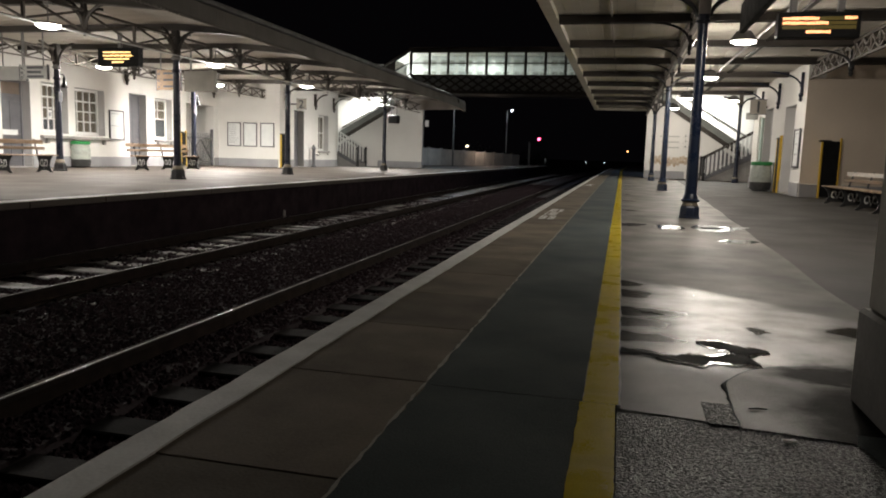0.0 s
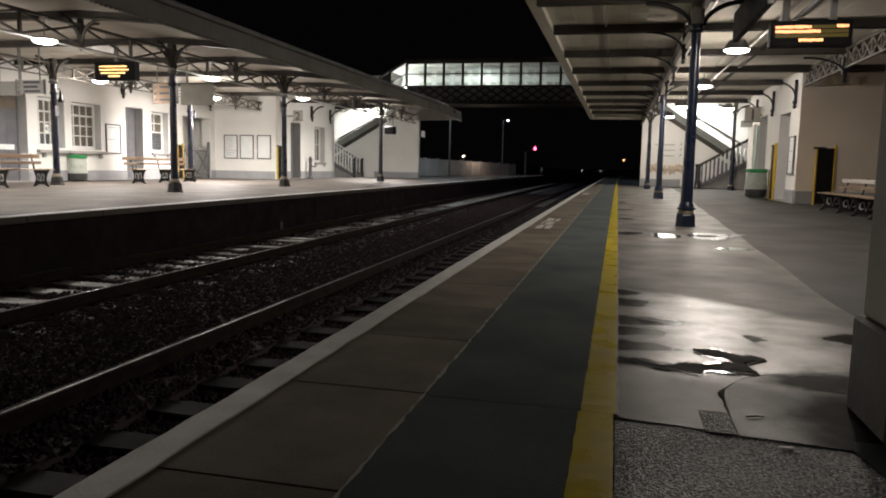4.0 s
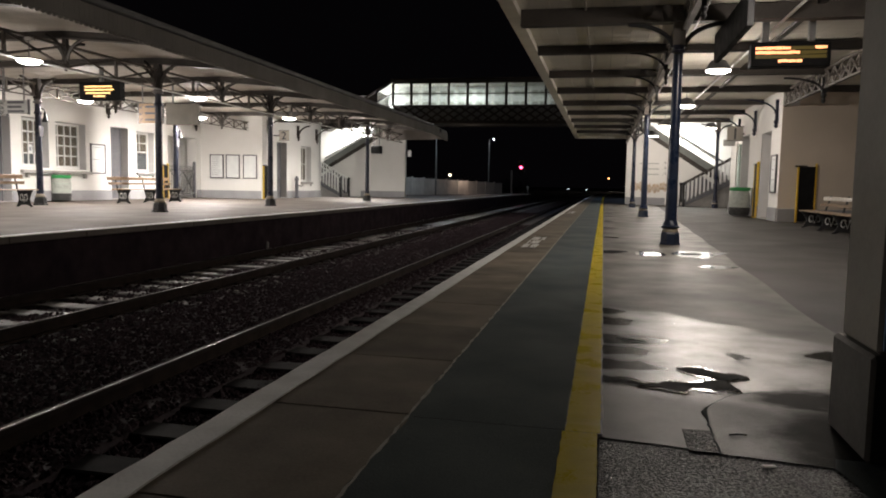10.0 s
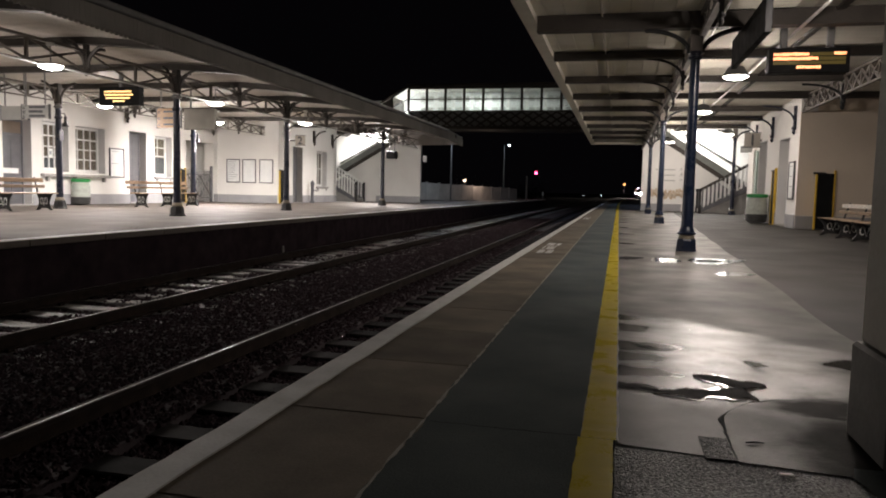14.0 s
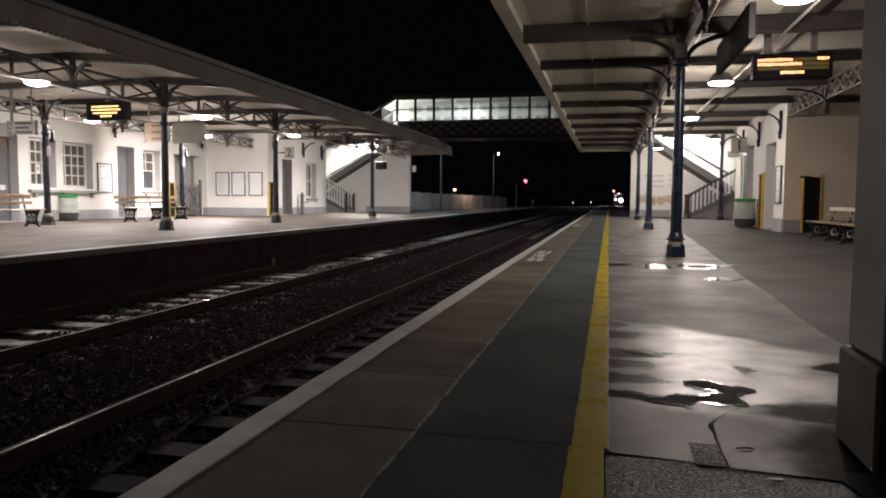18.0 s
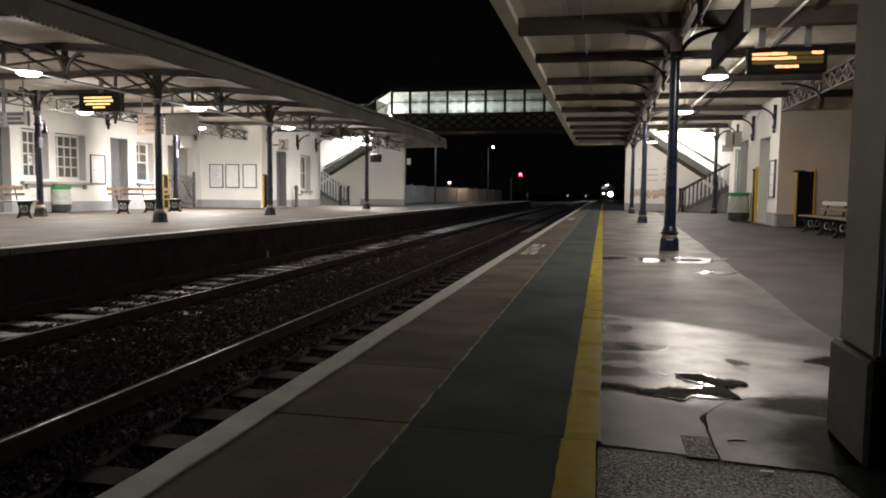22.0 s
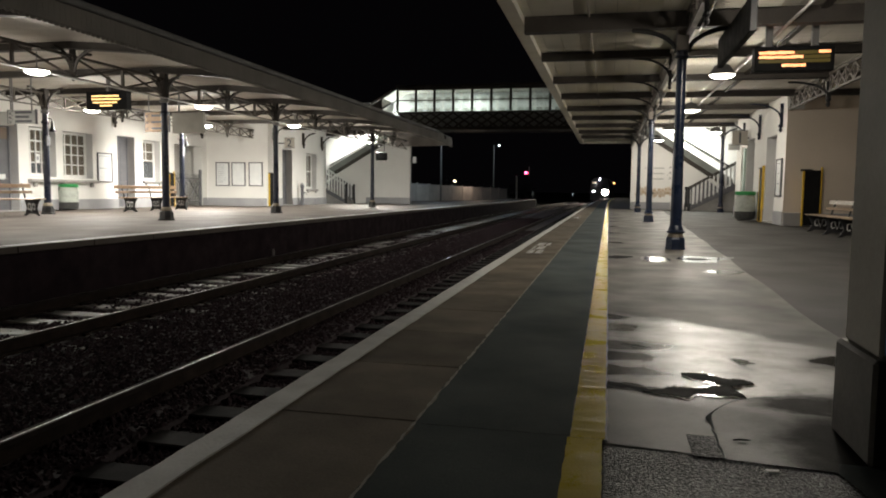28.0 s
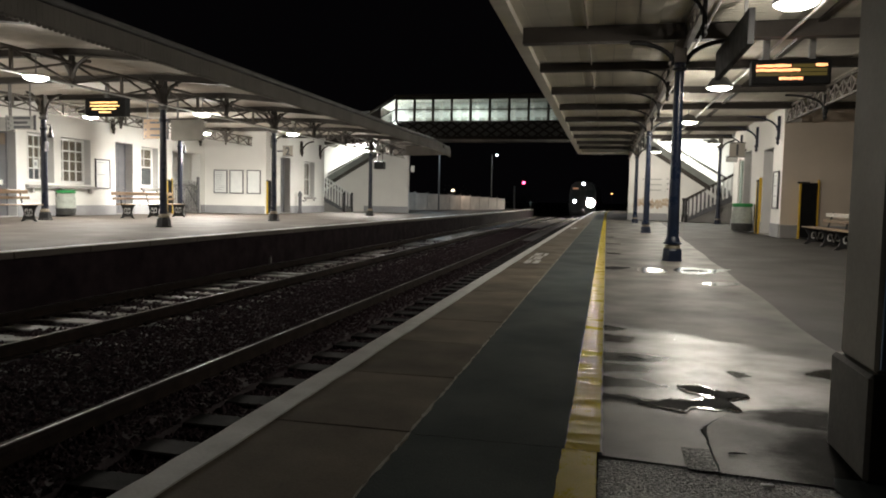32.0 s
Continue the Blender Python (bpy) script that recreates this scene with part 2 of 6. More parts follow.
M = dict(
    white=surf("white_masonry_paint", (0.80, 0.79, 0.76), (0.70, 0.69, 0.66), 0.8, 0.75, 0.1, bump=0.25, fine=35),
    plinth=surf("grey_plinth_paint", (0.36, 0.36, 0.37), (0.28, 0.28, 0.29), 1.5, 0.6, 0.15, bump=0.25, fine=40),
    reveal=surf("grey_reveal_paint", (0.54, 0.535, 0.53), (0.45, 0.445, 0.44), 2.0, 0.55, 0.1, bump=0.1),
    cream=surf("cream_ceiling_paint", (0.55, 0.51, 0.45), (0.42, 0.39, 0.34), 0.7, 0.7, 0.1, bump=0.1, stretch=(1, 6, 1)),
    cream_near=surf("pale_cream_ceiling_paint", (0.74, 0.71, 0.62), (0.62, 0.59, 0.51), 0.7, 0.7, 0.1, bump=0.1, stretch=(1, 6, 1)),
    # the same paint, darkened to bring down the lit boards by the building
    cream_mid=surf("shaded_cream_ceiling_paint", (0.54, 0.51, 0.44), (0.42, 0.395, 0.34), 0.7, 0.7, 0.1, bump=0.1, stretch=(1, 6, 1)),
    beige=surf("beige_wall_paint", (0.76, 0.66, 0.55), (0.66, 0.57, 0.475), 0.9, 0.7, 0.1, bump=0.2, fine=40),
    beam=surf("dark_grey_iron_paint", (0.066, 0.057, 0.049), (0.038, 0.033, 0.029), 2.0, 0.6, 0.15, bump=0.15, spec=0.3),
    fascia=surf("weathered_fascia_paint", (0.25, 0.23, 0.205), (0.17, 0.158, 0.142), 1.2, 0.65, 0.1, bump=0.2, island=0.03),
    far_iron=surf("brown_grey_lattice_paint", (0.17, 0.150, 0.132), (0.11, 0.098, 0.088), 2.0, 0.55, 0.15, bump=0.15, spec=0.3),
    girder=surf("grey_iron_paint", (0.24, 0.235, 0.23), (0.15, 0.15, 0.15), 2.0, 0.5, 0.15, bump=0.15),
    blue=surf("dark_blue_gloss_paint", (0.015, 0.025, 0.056), (0.010, 0.017, 0.037), 4.0, 0.3, 0.12, bump=0.08),
    navy=surf("navy_gloss_paint", (0.012, 0.016, 0.035), (0.008, 0.010, 0.022), 4.0, 0.32, 0.12, bump=0.08),
    gold=surf("old_gold_band_paint", (0.30, 0.26, 0.19), (0.18, 0.15, 0.11), 9.0, 0.4, 0.1, bump=0.05),
    iron=surf("black_cast_iron", (0.02, 0.02, 0.022), (0.012, 0.012, 0.012), 8.0, 0.45, 0.15, bump=0.15),
    wood=surf("oiled_bench_wood", (0.31, 0.21, 0.13), (0.19, 0.125, 0.075), 5.0, 0.36, 0.12, bump=0.2, piece=0.2, stretch=(6, 1, 6)),
    white_gloss=surf("white_gloss_paint", (0.80, 0.80, 0.78), (0.70, 0.70, 0.68), 3.0, 0.35, 0.1, bump=0.05),
    door=surf("grey_door_paint", (0.15, 0.15, 0.16), (0.11, 0.11, 0.12), 3.0, 0.4, 0.1, bump=0.06),
    blind=surf("dim_room_blind", (0.22, 0.17, 0.13), (0.155, 0.12, 0.095), 2.0, 0.8, 0.1, bump=0.1),
    paper=surf("poster_paper", (0.80, 0.81, 0.80), (0.68, 0.70, 0.70), 4.0, 0.5, 0.1, bump=0.02),
    ink=surf("grey_print", (0.33, 0.34, 0.36), (0.25, 0.26, 0.28), 8.0, 0.5, 0.1, bump=0),
    frame=surf("dark_poster_frame", (0.10, 0.10, 0.11), (0.07, 0.07, 0.08), 6.0, 0.4, 0.1, bump=0.03),
    sign=surf("grey_sign_face", (0.44, 0.445, 0.42), (0.36, 0.365, 0.35), 4.0, 0.45, 0.1, bump=0.02),
    tan=surf("tan_sign_face", (0.36, 0.225, 0.125), (0.29, 0.18, 0.10), 4.0, 0.45, 0.1, bump=0.02),
    monitor=surf("warm_grey_casing", (0.27, 0.25, 0.215), (0.20, 0.185, 0.16), 3.0, 0.5, 0.1, bump=0.03),
    black=surf("matt_black_casing", (0.012, 0.012, 0.013), (0.008, 0.008, 0.008), 6.0, 0.6, 0.1, bump=0.05, spec=0.15),
    yellow=surf("worn_yellow_line_paint", (0.72, 0.56, 0.012), (0.50, 0.385, 0.014), 5.0, 0.30, 0.10, bump=0.25, fine=150, spec=0.22),
    whiteline=surf("worn_white_line_paint", (0.82, 0.82, 0.80), (0.60, 0.60, 0.58), 6.0, 0.55, 0.1, bump=0.4, fine=80),
    coping=surf("brown_grey_coping_stone", (0.205, 0.168, 0.124), (0.098, 0.083, 0.065), 2.6, 0.74, 0.12, bump=0.4, fine=110, piece=0.2, spec=0.16),
    # the pillar's own tones, darker than the wall plinth and beige
    pillar_plinth=surf("pillar_plinth_paint", (0.15, 0.14, 0.125), (0.085, 0.08, 0.072), 3.0, 0.6, 0.1, bump=0.3, fine=50),
    pillar_paint=surf("pillar_beige_paint", (0.42, 0.39, 0.34), (0.31, 0.29, 0.25), 1.6, 0.65, 0.1, bump=0.2, fine=50),
    flaked=surf("flaked_tan_paint", (0.70, 0.64, 0.55), (0.40, 0.26, 0.13), 7.0, 0.7, 0.1, bump=0.2),
    coping_pale=surf("chipped_pale_paint", (0.42, 0.39, 0.32), (0.25, 0.23, 0.19), 8.0, 0.6, 0.1, bump=0.3),
    asphalt=surf("dark_asphalt", (0.120, 0.137, 0.137), (0.060, 0.073, 0.074), 1.6, 0.90, 0.1, bump=0.7, fine=150, spec=0.06),
    tarmac=surf("rough_grey_tarmac", (0.050, 0.0475, 0.046), (0.007, 0.007, 0.007), 1.2, 0.55, 0.2, bump=1.0, fine=120, fine_mix=2.2),
    tarmac_right=surf("smooth_grey_tarmac", (0.048, 0.0425, 0.038), (0.028, 0.025, 0.0225), 1.1, 0.72, 0.1, bump=0.3, fine=140, spec=0.25),
    far_paving=surf("pale_worn_paving", (0.104, 0.084, 0.067), (0.056, 0.044, 0.036), 0.9, 0.66, 0.1, bump=0.2, fine=60),
    puddle=surf("standing_water", (0.012, 0.012, 0.012), (0.008, 0.008, 0.008), 2.0, 0.12, 0.03, bump=0.0),
    # matt black for the dark parts of the puddles
    murky=surf("matt_black_patch", (0.012, 0.011, 0.010), (0.006, 0.006, 0.006), 6.0, 0.6, 0.1, bump=0.0, spec=0.01),
    ballast=surf("ballast_stones", (0.046, 0.032, 0.036), (0.025, 0.0175, 0.0205), 9.0, 0.88, 0.1, bump=0.5, island=0.28, spec=0.04),
    bed=surf("dirty_ballast_bed", (0.054, 0.038, 0.044), (0.030, 0.0215, 0.0255), 4.0, 0.85, 0.1, bump=1.0, fine=40),
    # near sleepers are coloured darker for shade, far sleepers lighter for light
    sleeper=surf("shaded_concrete_sleeper", (0.025, 0.022, 0.022), (0.007, 0.006, 0.006), 3.0, 0.8, 0.12, bump=0.3, piece=0.5, spec=0.15),
    sleeper_lit=surf("lit_concrete_sleeper", (0.26, 0.25, 0.245), (0.11, 0.105, 0.10), 3.0, 0.45, 0.12, bump=0.3, piece=0.2),
    # pale tone stands in for lamp glare on one bench's top rail
    glare_wood=surf("bench_wood_glare", (0.80, 0.76, 0.70), (0.64, 0.60, 0.54), 5.0, 0.25, 0.1, bump=0.15, stretch=(6, 1, 6)),
    rust=surf("rusty_rail_side", (0.026, 0.016, 0.012), (0.013, 0.009, 0.007), 6.0, 0.8, 0.1, bump=0.3, spec=0.1),
    running=surf("polished_running_band", (0.40, 0.37, 0.35), (0.26, 0.24, 0.225), 5.0, 0.36, 0.1, metal=1.0, bump=0.05),
    railhead=surf("dull_rail_head", (0.030, 0.024, 0.021), (0.018, 0.014, 0.013), 5.0, 0.8, 0.1, bump=0.05, spec=0.08),
    brick=surf("dark_platform_brick", (0.036, 0.025, 0.029), (0.016, 0.011, 0.014), 3.0, 0.9, 0.08, bump=0.5, spec=0.06),
    earth=surf("dark_earth_and_scrub", (0.022, 0.024, 0.016), (0.012, 0.013, 0.010), 0.15, 0.95, 0.05, bump=0.6, fine=4),
    bag=surf("clear_plastic_sack", (0.44, 0.47, 0.42), (0.28, 0.30, 0.27), 7.0, 0.35, 0.12, bump=0.6, fine=14),
    rubbish=surf("dark_rubbish", (0.05, 0.05, 0.048), (0.025, 0.025, 0.025), 14.0, 0.5, 0.2, bump=0.8, fine=25),
    green=surf("green_bin_plastic", (0.03, 0.26, 0.07), (0.02, 0.19, 0.05), 5.0, 0.4, 0.1, bump=0.05),
    hazard=surf("yellow_ramp_edge", (0.62, 0.40, 0.03), (0.50, 0.31, 0.02), 5.0, 0.45, 0.1, bump=0.05),
    stone=surf("grey_stone", (0.34, 0.33, 0.31), (0.25, 0.24, 0.23), 3.0, 0.7, 0.1, bump=0.3),
    stringer=surf("grey_green_stringer_paint", (0.24, 0.26, 0.24), (0.17, 0.18, 0.17), 2.0, 0.5, 0.1, bump=0.1),
    fence=surf("weathered_concrete_fence", (0.62, 0.58, 0.53), (0.40, 0.38, 0.35), 1.2, 0.75, 0.1, bump=0.3, piece=0.12),
    lobby_glass=surf("green_tinted_glazing", (0.42, 0.52, 0.47), (0.34, 0.43, 0.39), 2.0, 0.2, 0.08, bump=0.02),
    frosted=surf("frosted_bridge_panel", (0.74, 0.76, 0.76), (0.60, 0.62, 0.63), 0.9, 0.5, 0.1, bump=0.05, piece=0.12),
    bluish_front=surf("bluish_light_paint", (0.26, 0.38, 0.60), (0.20, 0.30, 0.48), 3.0, 0.6, 0.1, bump=0.1),
    train_body=surf("dark_green_coach_paint", (0.007, 0.012, 0.012), (0.005, 0.008, 0.008), 2.0, 0.35, 0.1, bump=0.03),
    lamp_glass=glow("lit_lamp_glass", (1.0, 0.95, 0.86), 16.0),
    tube=glow("lit_fluorescent_tube", (1.0, 0.98, 0.92), 14.0),
    led=glow("amber_led_text", (1.0, 0.36, 0.12), 2.6),
    led_far=glow("yellow_led_text", (1.0, 0.60, 0.18), 2.2),
    led_dim=surf("dim_amber_led_row", (0.05, 0.045, 0.012), (0.035, 0.03, 0.01), rough=0.5, bump=0, emit=(1.0, 0.68, 0.12), emit_strength=0.06),
    red=glow("red_signal_lens", (1.0, 0.05, 0.14), 14.0),
    distant=glow("distant_white_lamp", (0.85, 0.95, 1.0), 14.0),
    faint=glow("faint_white_lamp", (0.9, 0.95, 1.0), 2.5),
    warm_white=glow("distant_warm_lamp", (1.0, 0.72, 0.50), 6.0),
    sodium=glow("distant_sodium_lamp", (1.0, 0.42, 0.14), 5.0),
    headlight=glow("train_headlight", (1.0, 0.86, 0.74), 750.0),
    marker=glow("train_marker_light", (0.92, 0.90, 1.0), 70.0),
    destination=glow("train_destination_display", (1.0, 0.35, 0.08), 0.25),
)


def glass_mat():
    m = bpy.data.materials.new("window_glass")
    m.use_nodes = True
    n, l = m.node_tree.nodes, m.node_tree.links
    n.remove(n["Principled BSDF"])
    tr, gl, mx = n.new("ShaderNodeBsdfTransparent"), n.new("ShaderNodeBsdfGlossy"), n.new("ShaderNodeMixShader")
    lw = n.new("ShaderNodeLayerWeight")
    power, floor_ = n.new("ShaderNodeMath"), n.new("ShaderNodeMath")
    power.operation, floor_.operation = "POWER", "MULTIPLY_ADD"
    power.inputs[1].default_value, floor_.inputs[1].default_value, floor_.inputs[2].default_value = 4.5, 0.9, 0.03
    gl.inputs["Roughness"].default_value = 0.03
    tr.inputs["Color"].default_value = (0.9, 0.93, 0.92, 1)
    l.new(lw.outputs["Facing"], power.inputs[0])
    l.new(power.outputs[0], floor_.inputs[0])
    l.new(floor_.outputs[0], mx.inputs[0])
    l.new(tr.outputs[0], mx.inputs[1])
    l.new(gl.outputs[0], mx.inputs[2])
    l.new(mx.outputs[0], n["Material Output"].inputs[0])
    return m


M["glass"] = glass_mat()


# wet patches in the concrete, darkened for what they mirror: middle and half sizes
STREAKS = [(0.02, 4.88, 0.24, 0.20), (0.02, 4.48, 0.25, 0.19), (0.08, 3.95, 0.34, 0.17), (0.03, 3.66, 0.30, 0.15), (0.06, 3.36, 0.34, 0.15), (0.10, 3.08, 0.24, 0.06), (1.16, 3.78, 0.20, 0.17), (0.66, 3.68, 0.07, 0.13)]
# darker patches in the paving beside the pillar
PILLAR_SIDE = [(0.86, 2.45, 0.32, 0.50), (0.80, 2.97, 0.26, 0.14)]


def ellipses(n, l, place, patches):
    """1 inside any of the soft-edged patches, 0 outside."""
    total = None
    for cx, cy, rx, ry in patches:
        local = n.new("ShaderNodeMapping")
        local.inputs["Location"].default_value = (-cx / rx, -cy / ry, 0)
        local.inputs["Scale"].default_value = (1 / rx, 1 / ry, 0)
        l.new(place, local.inputs[0])
        size = n.new("ShaderNodeVectorMath")
        size.operation = "LENGTH"
        l.new(local.outputs[0], size.inputs[0])
        patch_of = n.new("ShaderNodeMapRange")
        patch_of.interpolation_type = "SMOOTHSTEP"
        patch_of.inputs["From Min"].default_value, patch_of.inputs["From Max"].default_value = 1.3, 0.55
        l.new(size.outputs["Value"], patch_of.inputs["Value"])
        if total:
            top = n.new("ShaderNodeMath")
            top.operation = "MAXIMUM"
            l.new(total.outputs[0], top.inputs[0])
            l.new(patch_of.outputs[0], top.inputs[1])
            total = top
        else:
            total = patch_of
    return total


def wet_concrete(name="damp_pale_concrete", tone=1.0):
    """Pale concrete paving; a film of rain lies on part of it and smooths it."""
    m = surf(name, (0.195 * tone, 0.182 * tone, 0.164 * tone), (0.100 * tone, 0.093 * tone, 0.084 * tone), 2.0, 0.55, 0.08, bump=0.3, fine=130)
    n, l = m.node_tree.nodes, m.node_tree.links
    b = n["Principled BSDF"]
    geo = n.new("ShaderNodeNewGeometry")
    sep = n.new("ShaderNodeSeparateXYZ")
    l.new(geo.outputs["Position"], sep.inputs[0])
    edge = n.new("ShaderNodeTexNoise")
    edge.inputs["Scale"].default_value, edge.inputs["Detail"].default_value = 1.4, 6
    mp = n.new("ShaderNodeMapping")
    mp.inputs["Scale"].default_value = (1, 0.8, 1)
    l.new(geo.outputs["Position"], mp.inputs[0])
    l.new(mp.outputs[0], edge.inputs["Vector"])
    # the film ends about five metres along the platform, in an uneven line
    far = n.new("ShaderNodeMath")
    far.operation = "MULTIPLY_ADD"
    l.new(edge.outputs["Fac"], far.inputs[0])
    far.inputs[1].default_value = -0.9
    l.new(sep.outputs["Y"], far.inputs[2])
    skew = n.new("ShaderNodeMath")
    skew.operation = "MULTIPLY_ADD"
    l.new(sep.outputs["X"], skew.inputs[0])
    skew.inputs[1].default_value = 0.85
    l.new(far.outputs[0], skew.inputs[2])
    film = n.new("ShaderNodeMapRange")
    film.interpolation_type = "SMOOTHSTEP"
    film.inputs["From Min"].default_value, film.inputs["From Max"].default_value = 4.78, 4.60
    l.new(skew.outputs[0], film.inputs["Value"])
    # water patches running out from the yellow line, dark reflection put into the colour
    run = n.new("ShaderNodeTexNoise")
    run.inputs["Scale"].default_value, run.inputs["Detail"].default_value = 7.0, 5
    l.new(geo.outputs["Position"], run.inputs["Vector"])
    wander = n.new("ShaderNodeVectorMath")
    wander.operation = "MULTIPLY_ADD"
    l.new(run.outputs["Color"], wander.inputs[0])
    wander.inputs[1].default_value, wander.inputs[2].default_value = (0.22, 0.24, 0), (-0.11, -0.12, 0)
    shifted = n.new("ShaderNodeVectorMath")
    l.new(geo.outputs["Position"], shifted.inputs[0])
    l.new(wander.outputs[0], shifted.inputs[1])
    streak = ellipses(n, l, shifted.outputs[0], STREAKS)
    pillar_side = ellipses(n, l, shifted.outputs[0], PILLAR_SIDE)
    thin = n.new("ShaderNodeMapRange")
    thin.interpolation_type = "SMOOTHSTEP"
    thin.inputs["From Min"].default_value, thin.inputs["From Max"].default_value = 2.75, 3.08
    thin.inputs["To Min"].default_value, thin.inputs["To Max"].default_value = 0.30, 1.0
    l.new(sep.outputs["Y"], thin.inputs["Value"])
    undarkened = n.new("ShaderNodeMath")
    undarkened.operation = "SUBTRACT"
    undarkened.inputs[0].default_value = 1.0
    l.new(pillar_side.outputs[0], undarkened.inputs[1])
    for factor in (thin, undarkened):
        lessened = n.new("ShaderNodeMath")
        lessened.operation = "MULTIPLY"
        l.new(film.outputs[0], lessened.inputs[0])
        l.new(factor.outputs[0], lessened.inputs[1])
        film = lessened
    # patches of standing water in it
    pool = n.new("ShaderNodeTexNoise")
    pool.inputs["Scale"].default_value, pool.inputs["Detail"].default_value = 3.2, 4
    mp2 = n.new("ShaderNodeMapping")
    mp2.inputs["Scale"].default_value = (1, 1.4, 1)
    l.new(geo.outputs["Position"], mp2.inputs[0])
    l.new(mp2.outputs[0], pool.inputs["Vector"])
    old = b.inputs["Roughness"].links[0].from_socket
    wetr = n.new("ShaderNodeMapRange")
    wetr.inputs["From Min"].default_value, wetr.inputs["From Max"].default_value = 0.28, 0.70
    wetr.inputs["To Min"].default_value, wetr.inputs["To Max"].default_value = 0.27, 0.44
    l.new(pool.outputs["Fac"], wetr.inputs["Value"])
    mx = n.new("ShaderNodeMix")
    l.new(film.outputs[0], mx.inputs["Factor"])
    l.new(old, mx.inputs["A"])
    l.new(wetr.outputs[0], mx.inputs["B"])
    wet_streak = n.new("ShaderNodeMath")
    wet_streak.operation = "MULTIPLY"
    l.new(streak.outputs[0], wet_streak.inputs[0])
    l.new(film.outputs[0], wet_streak.inputs[1])
    mx2 = n.new("ShaderNodeMix")
    # they stop at a joint three metres along
    joint = n.new("ShaderNodeMapRange")
    joint.interpolation_type = "SMOOTHSTEP"
    joint.inputs["From Min"].default_value, joint.inputs["From Max"].default_value = 2.99, 3.10
    l.new(sep.outputs["Y"], joint.inputs["Value"])
    flow = n.new("ShaderNodeMath")
    flow.operation = "MULTIPLY"
    l.new(wet_streak.outputs[0], flow.inputs[0])
    l.new(joint.outputs[0], flow.inputs[1])
    wet_streak = flow
    # a smoother round patch about the pools, set where a lamp's reflection falls
    gap = n.new("ShaderNodeVectorMath")
    gap.operation = "DISTANCE"
    gap.inputs[1].default_value = (0.44, 3.2, 0.0)
    l.new(geo.outputs["Position"], gap.inputs[0])
    round_mask = n.new("ShaderNodeMapRange")
    round_mask.interpolation_type = "SMOOTHSTEP"
    round_mask.inputs["From Min"].default_value, round_mask.inputs["From Max"].default_value = 0.38, 0.05
    l.new(gap.outputs["Value"], round_mask.inputs["Value"])
    round_rough = n.new("ShaderNodeMix")
    l.new(round_mask.outputs[0], round_rough.inputs["Factor"])
    l.new(mx.outputs["Result"], round_rough.inputs["A"])
    round_rough.inputs["B"].default_value = 0.31
    l.new(wet_streak.outputs[0], mx2.inputs["Factor"])
    l.new(round_rough.outputs["Result"], mx2.inputs["A"])
    mx2.inputs["B"].default_value = 0.26
    l.new(mx2.outputs["Result"], b.inputs["Roughness"])
    # patches where the film is broken shine less
    patch = n.new("ShaderNodeTexNoise")
    patch.inputs["Scale"].default_value, patch.inputs["Detail"].default_value = 3.4, 6
    patch.inputs["Roughness"].default_value = 0.62
    l.new(mp.outputs[0], patch.inputs["Vector"])
    shine = n.new("ShaderNodeMapRange")
    shine.inputs["From Min"].default_value, shine.inputs["From Max"].default_value = 0.39, 0.60
    shine.inputs["To Min"].default_value, shine.inputs["To Max"].default_value = 0.14 * tone, 0.72 * tone
    l.new(patch.outputs["Fac"], shine.inputs["Value"])
    wet_spec = n.new("ShaderNodeMix")
    l.new(film.outputs[0], wet_spec.inputs["Factor"])
    wet_spec.inputs["A"].default_value = 0.12
    l.new(shine.outputs[0], wet_spec.inputs["B"])
    dull = n.new("ShaderNodeMix")
    dimmed = n.new("ShaderNodeMath")
    dimmed.operation = "MAXIMUM"
    l.new(pillar_side.outputs[0], dimmed.inputs[0])
    l.new(wet_streak.outputs[0], dimmed.inputs[1])
    l.new(dimmed.outputs[0], dull.inputs["Factor"])
    l.new(wet_spec.outputs["Result"], dull.inputs["A"])
    dull.inputs["B"].default_value = 0.012
    l.new(dull.outputs["Result"], b.inputs["Specular IOR Level"])
    oldc = b.inputs["Base Color"].links[0].from_socket
    dark = n.new("ShaderNodeMix")
    dark.data_type = "RGBA"
    dark.blend_type = "MULTIPLY"
    dark.inputs["B"].default_value = (0.44, 0.435, 0.43, 1)
    l.new(film.outputs[0], dark.inputs["Factor"])
    l.new(oldc, dark.inputs["A"])
    stain = n.new("ShaderNodeMapRange")
    stain.inputs["From Min"].default_value, stain.inputs["From Max"].default_value = 0.36, 0.60
    stain.inputs["To Min"].default_value, stain.inputs["To Max"].default_value = 0.50, 1.15
    l.new(edge.outputs["Fac"], stain.inputs["Value"])
    blotch = n.new("ShaderNodeHueSaturation")
    l.new(stain.outputs[0], blotch.inputs["Value"])
    l.new(dark.outputs["Result"], blotch.inputs["Color"])
    mirror_dark = n.new("ShaderNodeMix")
    mirror_dark.data_type = "RGBA"
    mirror_dark.blend_type = "MULTIPLY"
    mirror_dark.inputs["B"].default_value = (0.10, 0.098, 0.094, 1)
    l.new(wet_streak.outputs[0], mirror_dark.inputs["Factor"])
    l.new(blotch.outputs["Color"], mirror_dark.inputs["A"])
    darken = n.new("ShaderNodeMix")
    darken.data_type = "RGBA"
    darken.blend_type = "MULTIPLY"
    darken.inputs["B"].default_value = (0.13, 0.125, 0.12, 1)
    l.new(pillar_side.outputs[0], darken.inputs["Factor"])
    l.new(mirror_dark.outputs["Result"], darken.inputs["A"])
    l.new(darken.outputs["Result"], b.inputs["Base Color"])
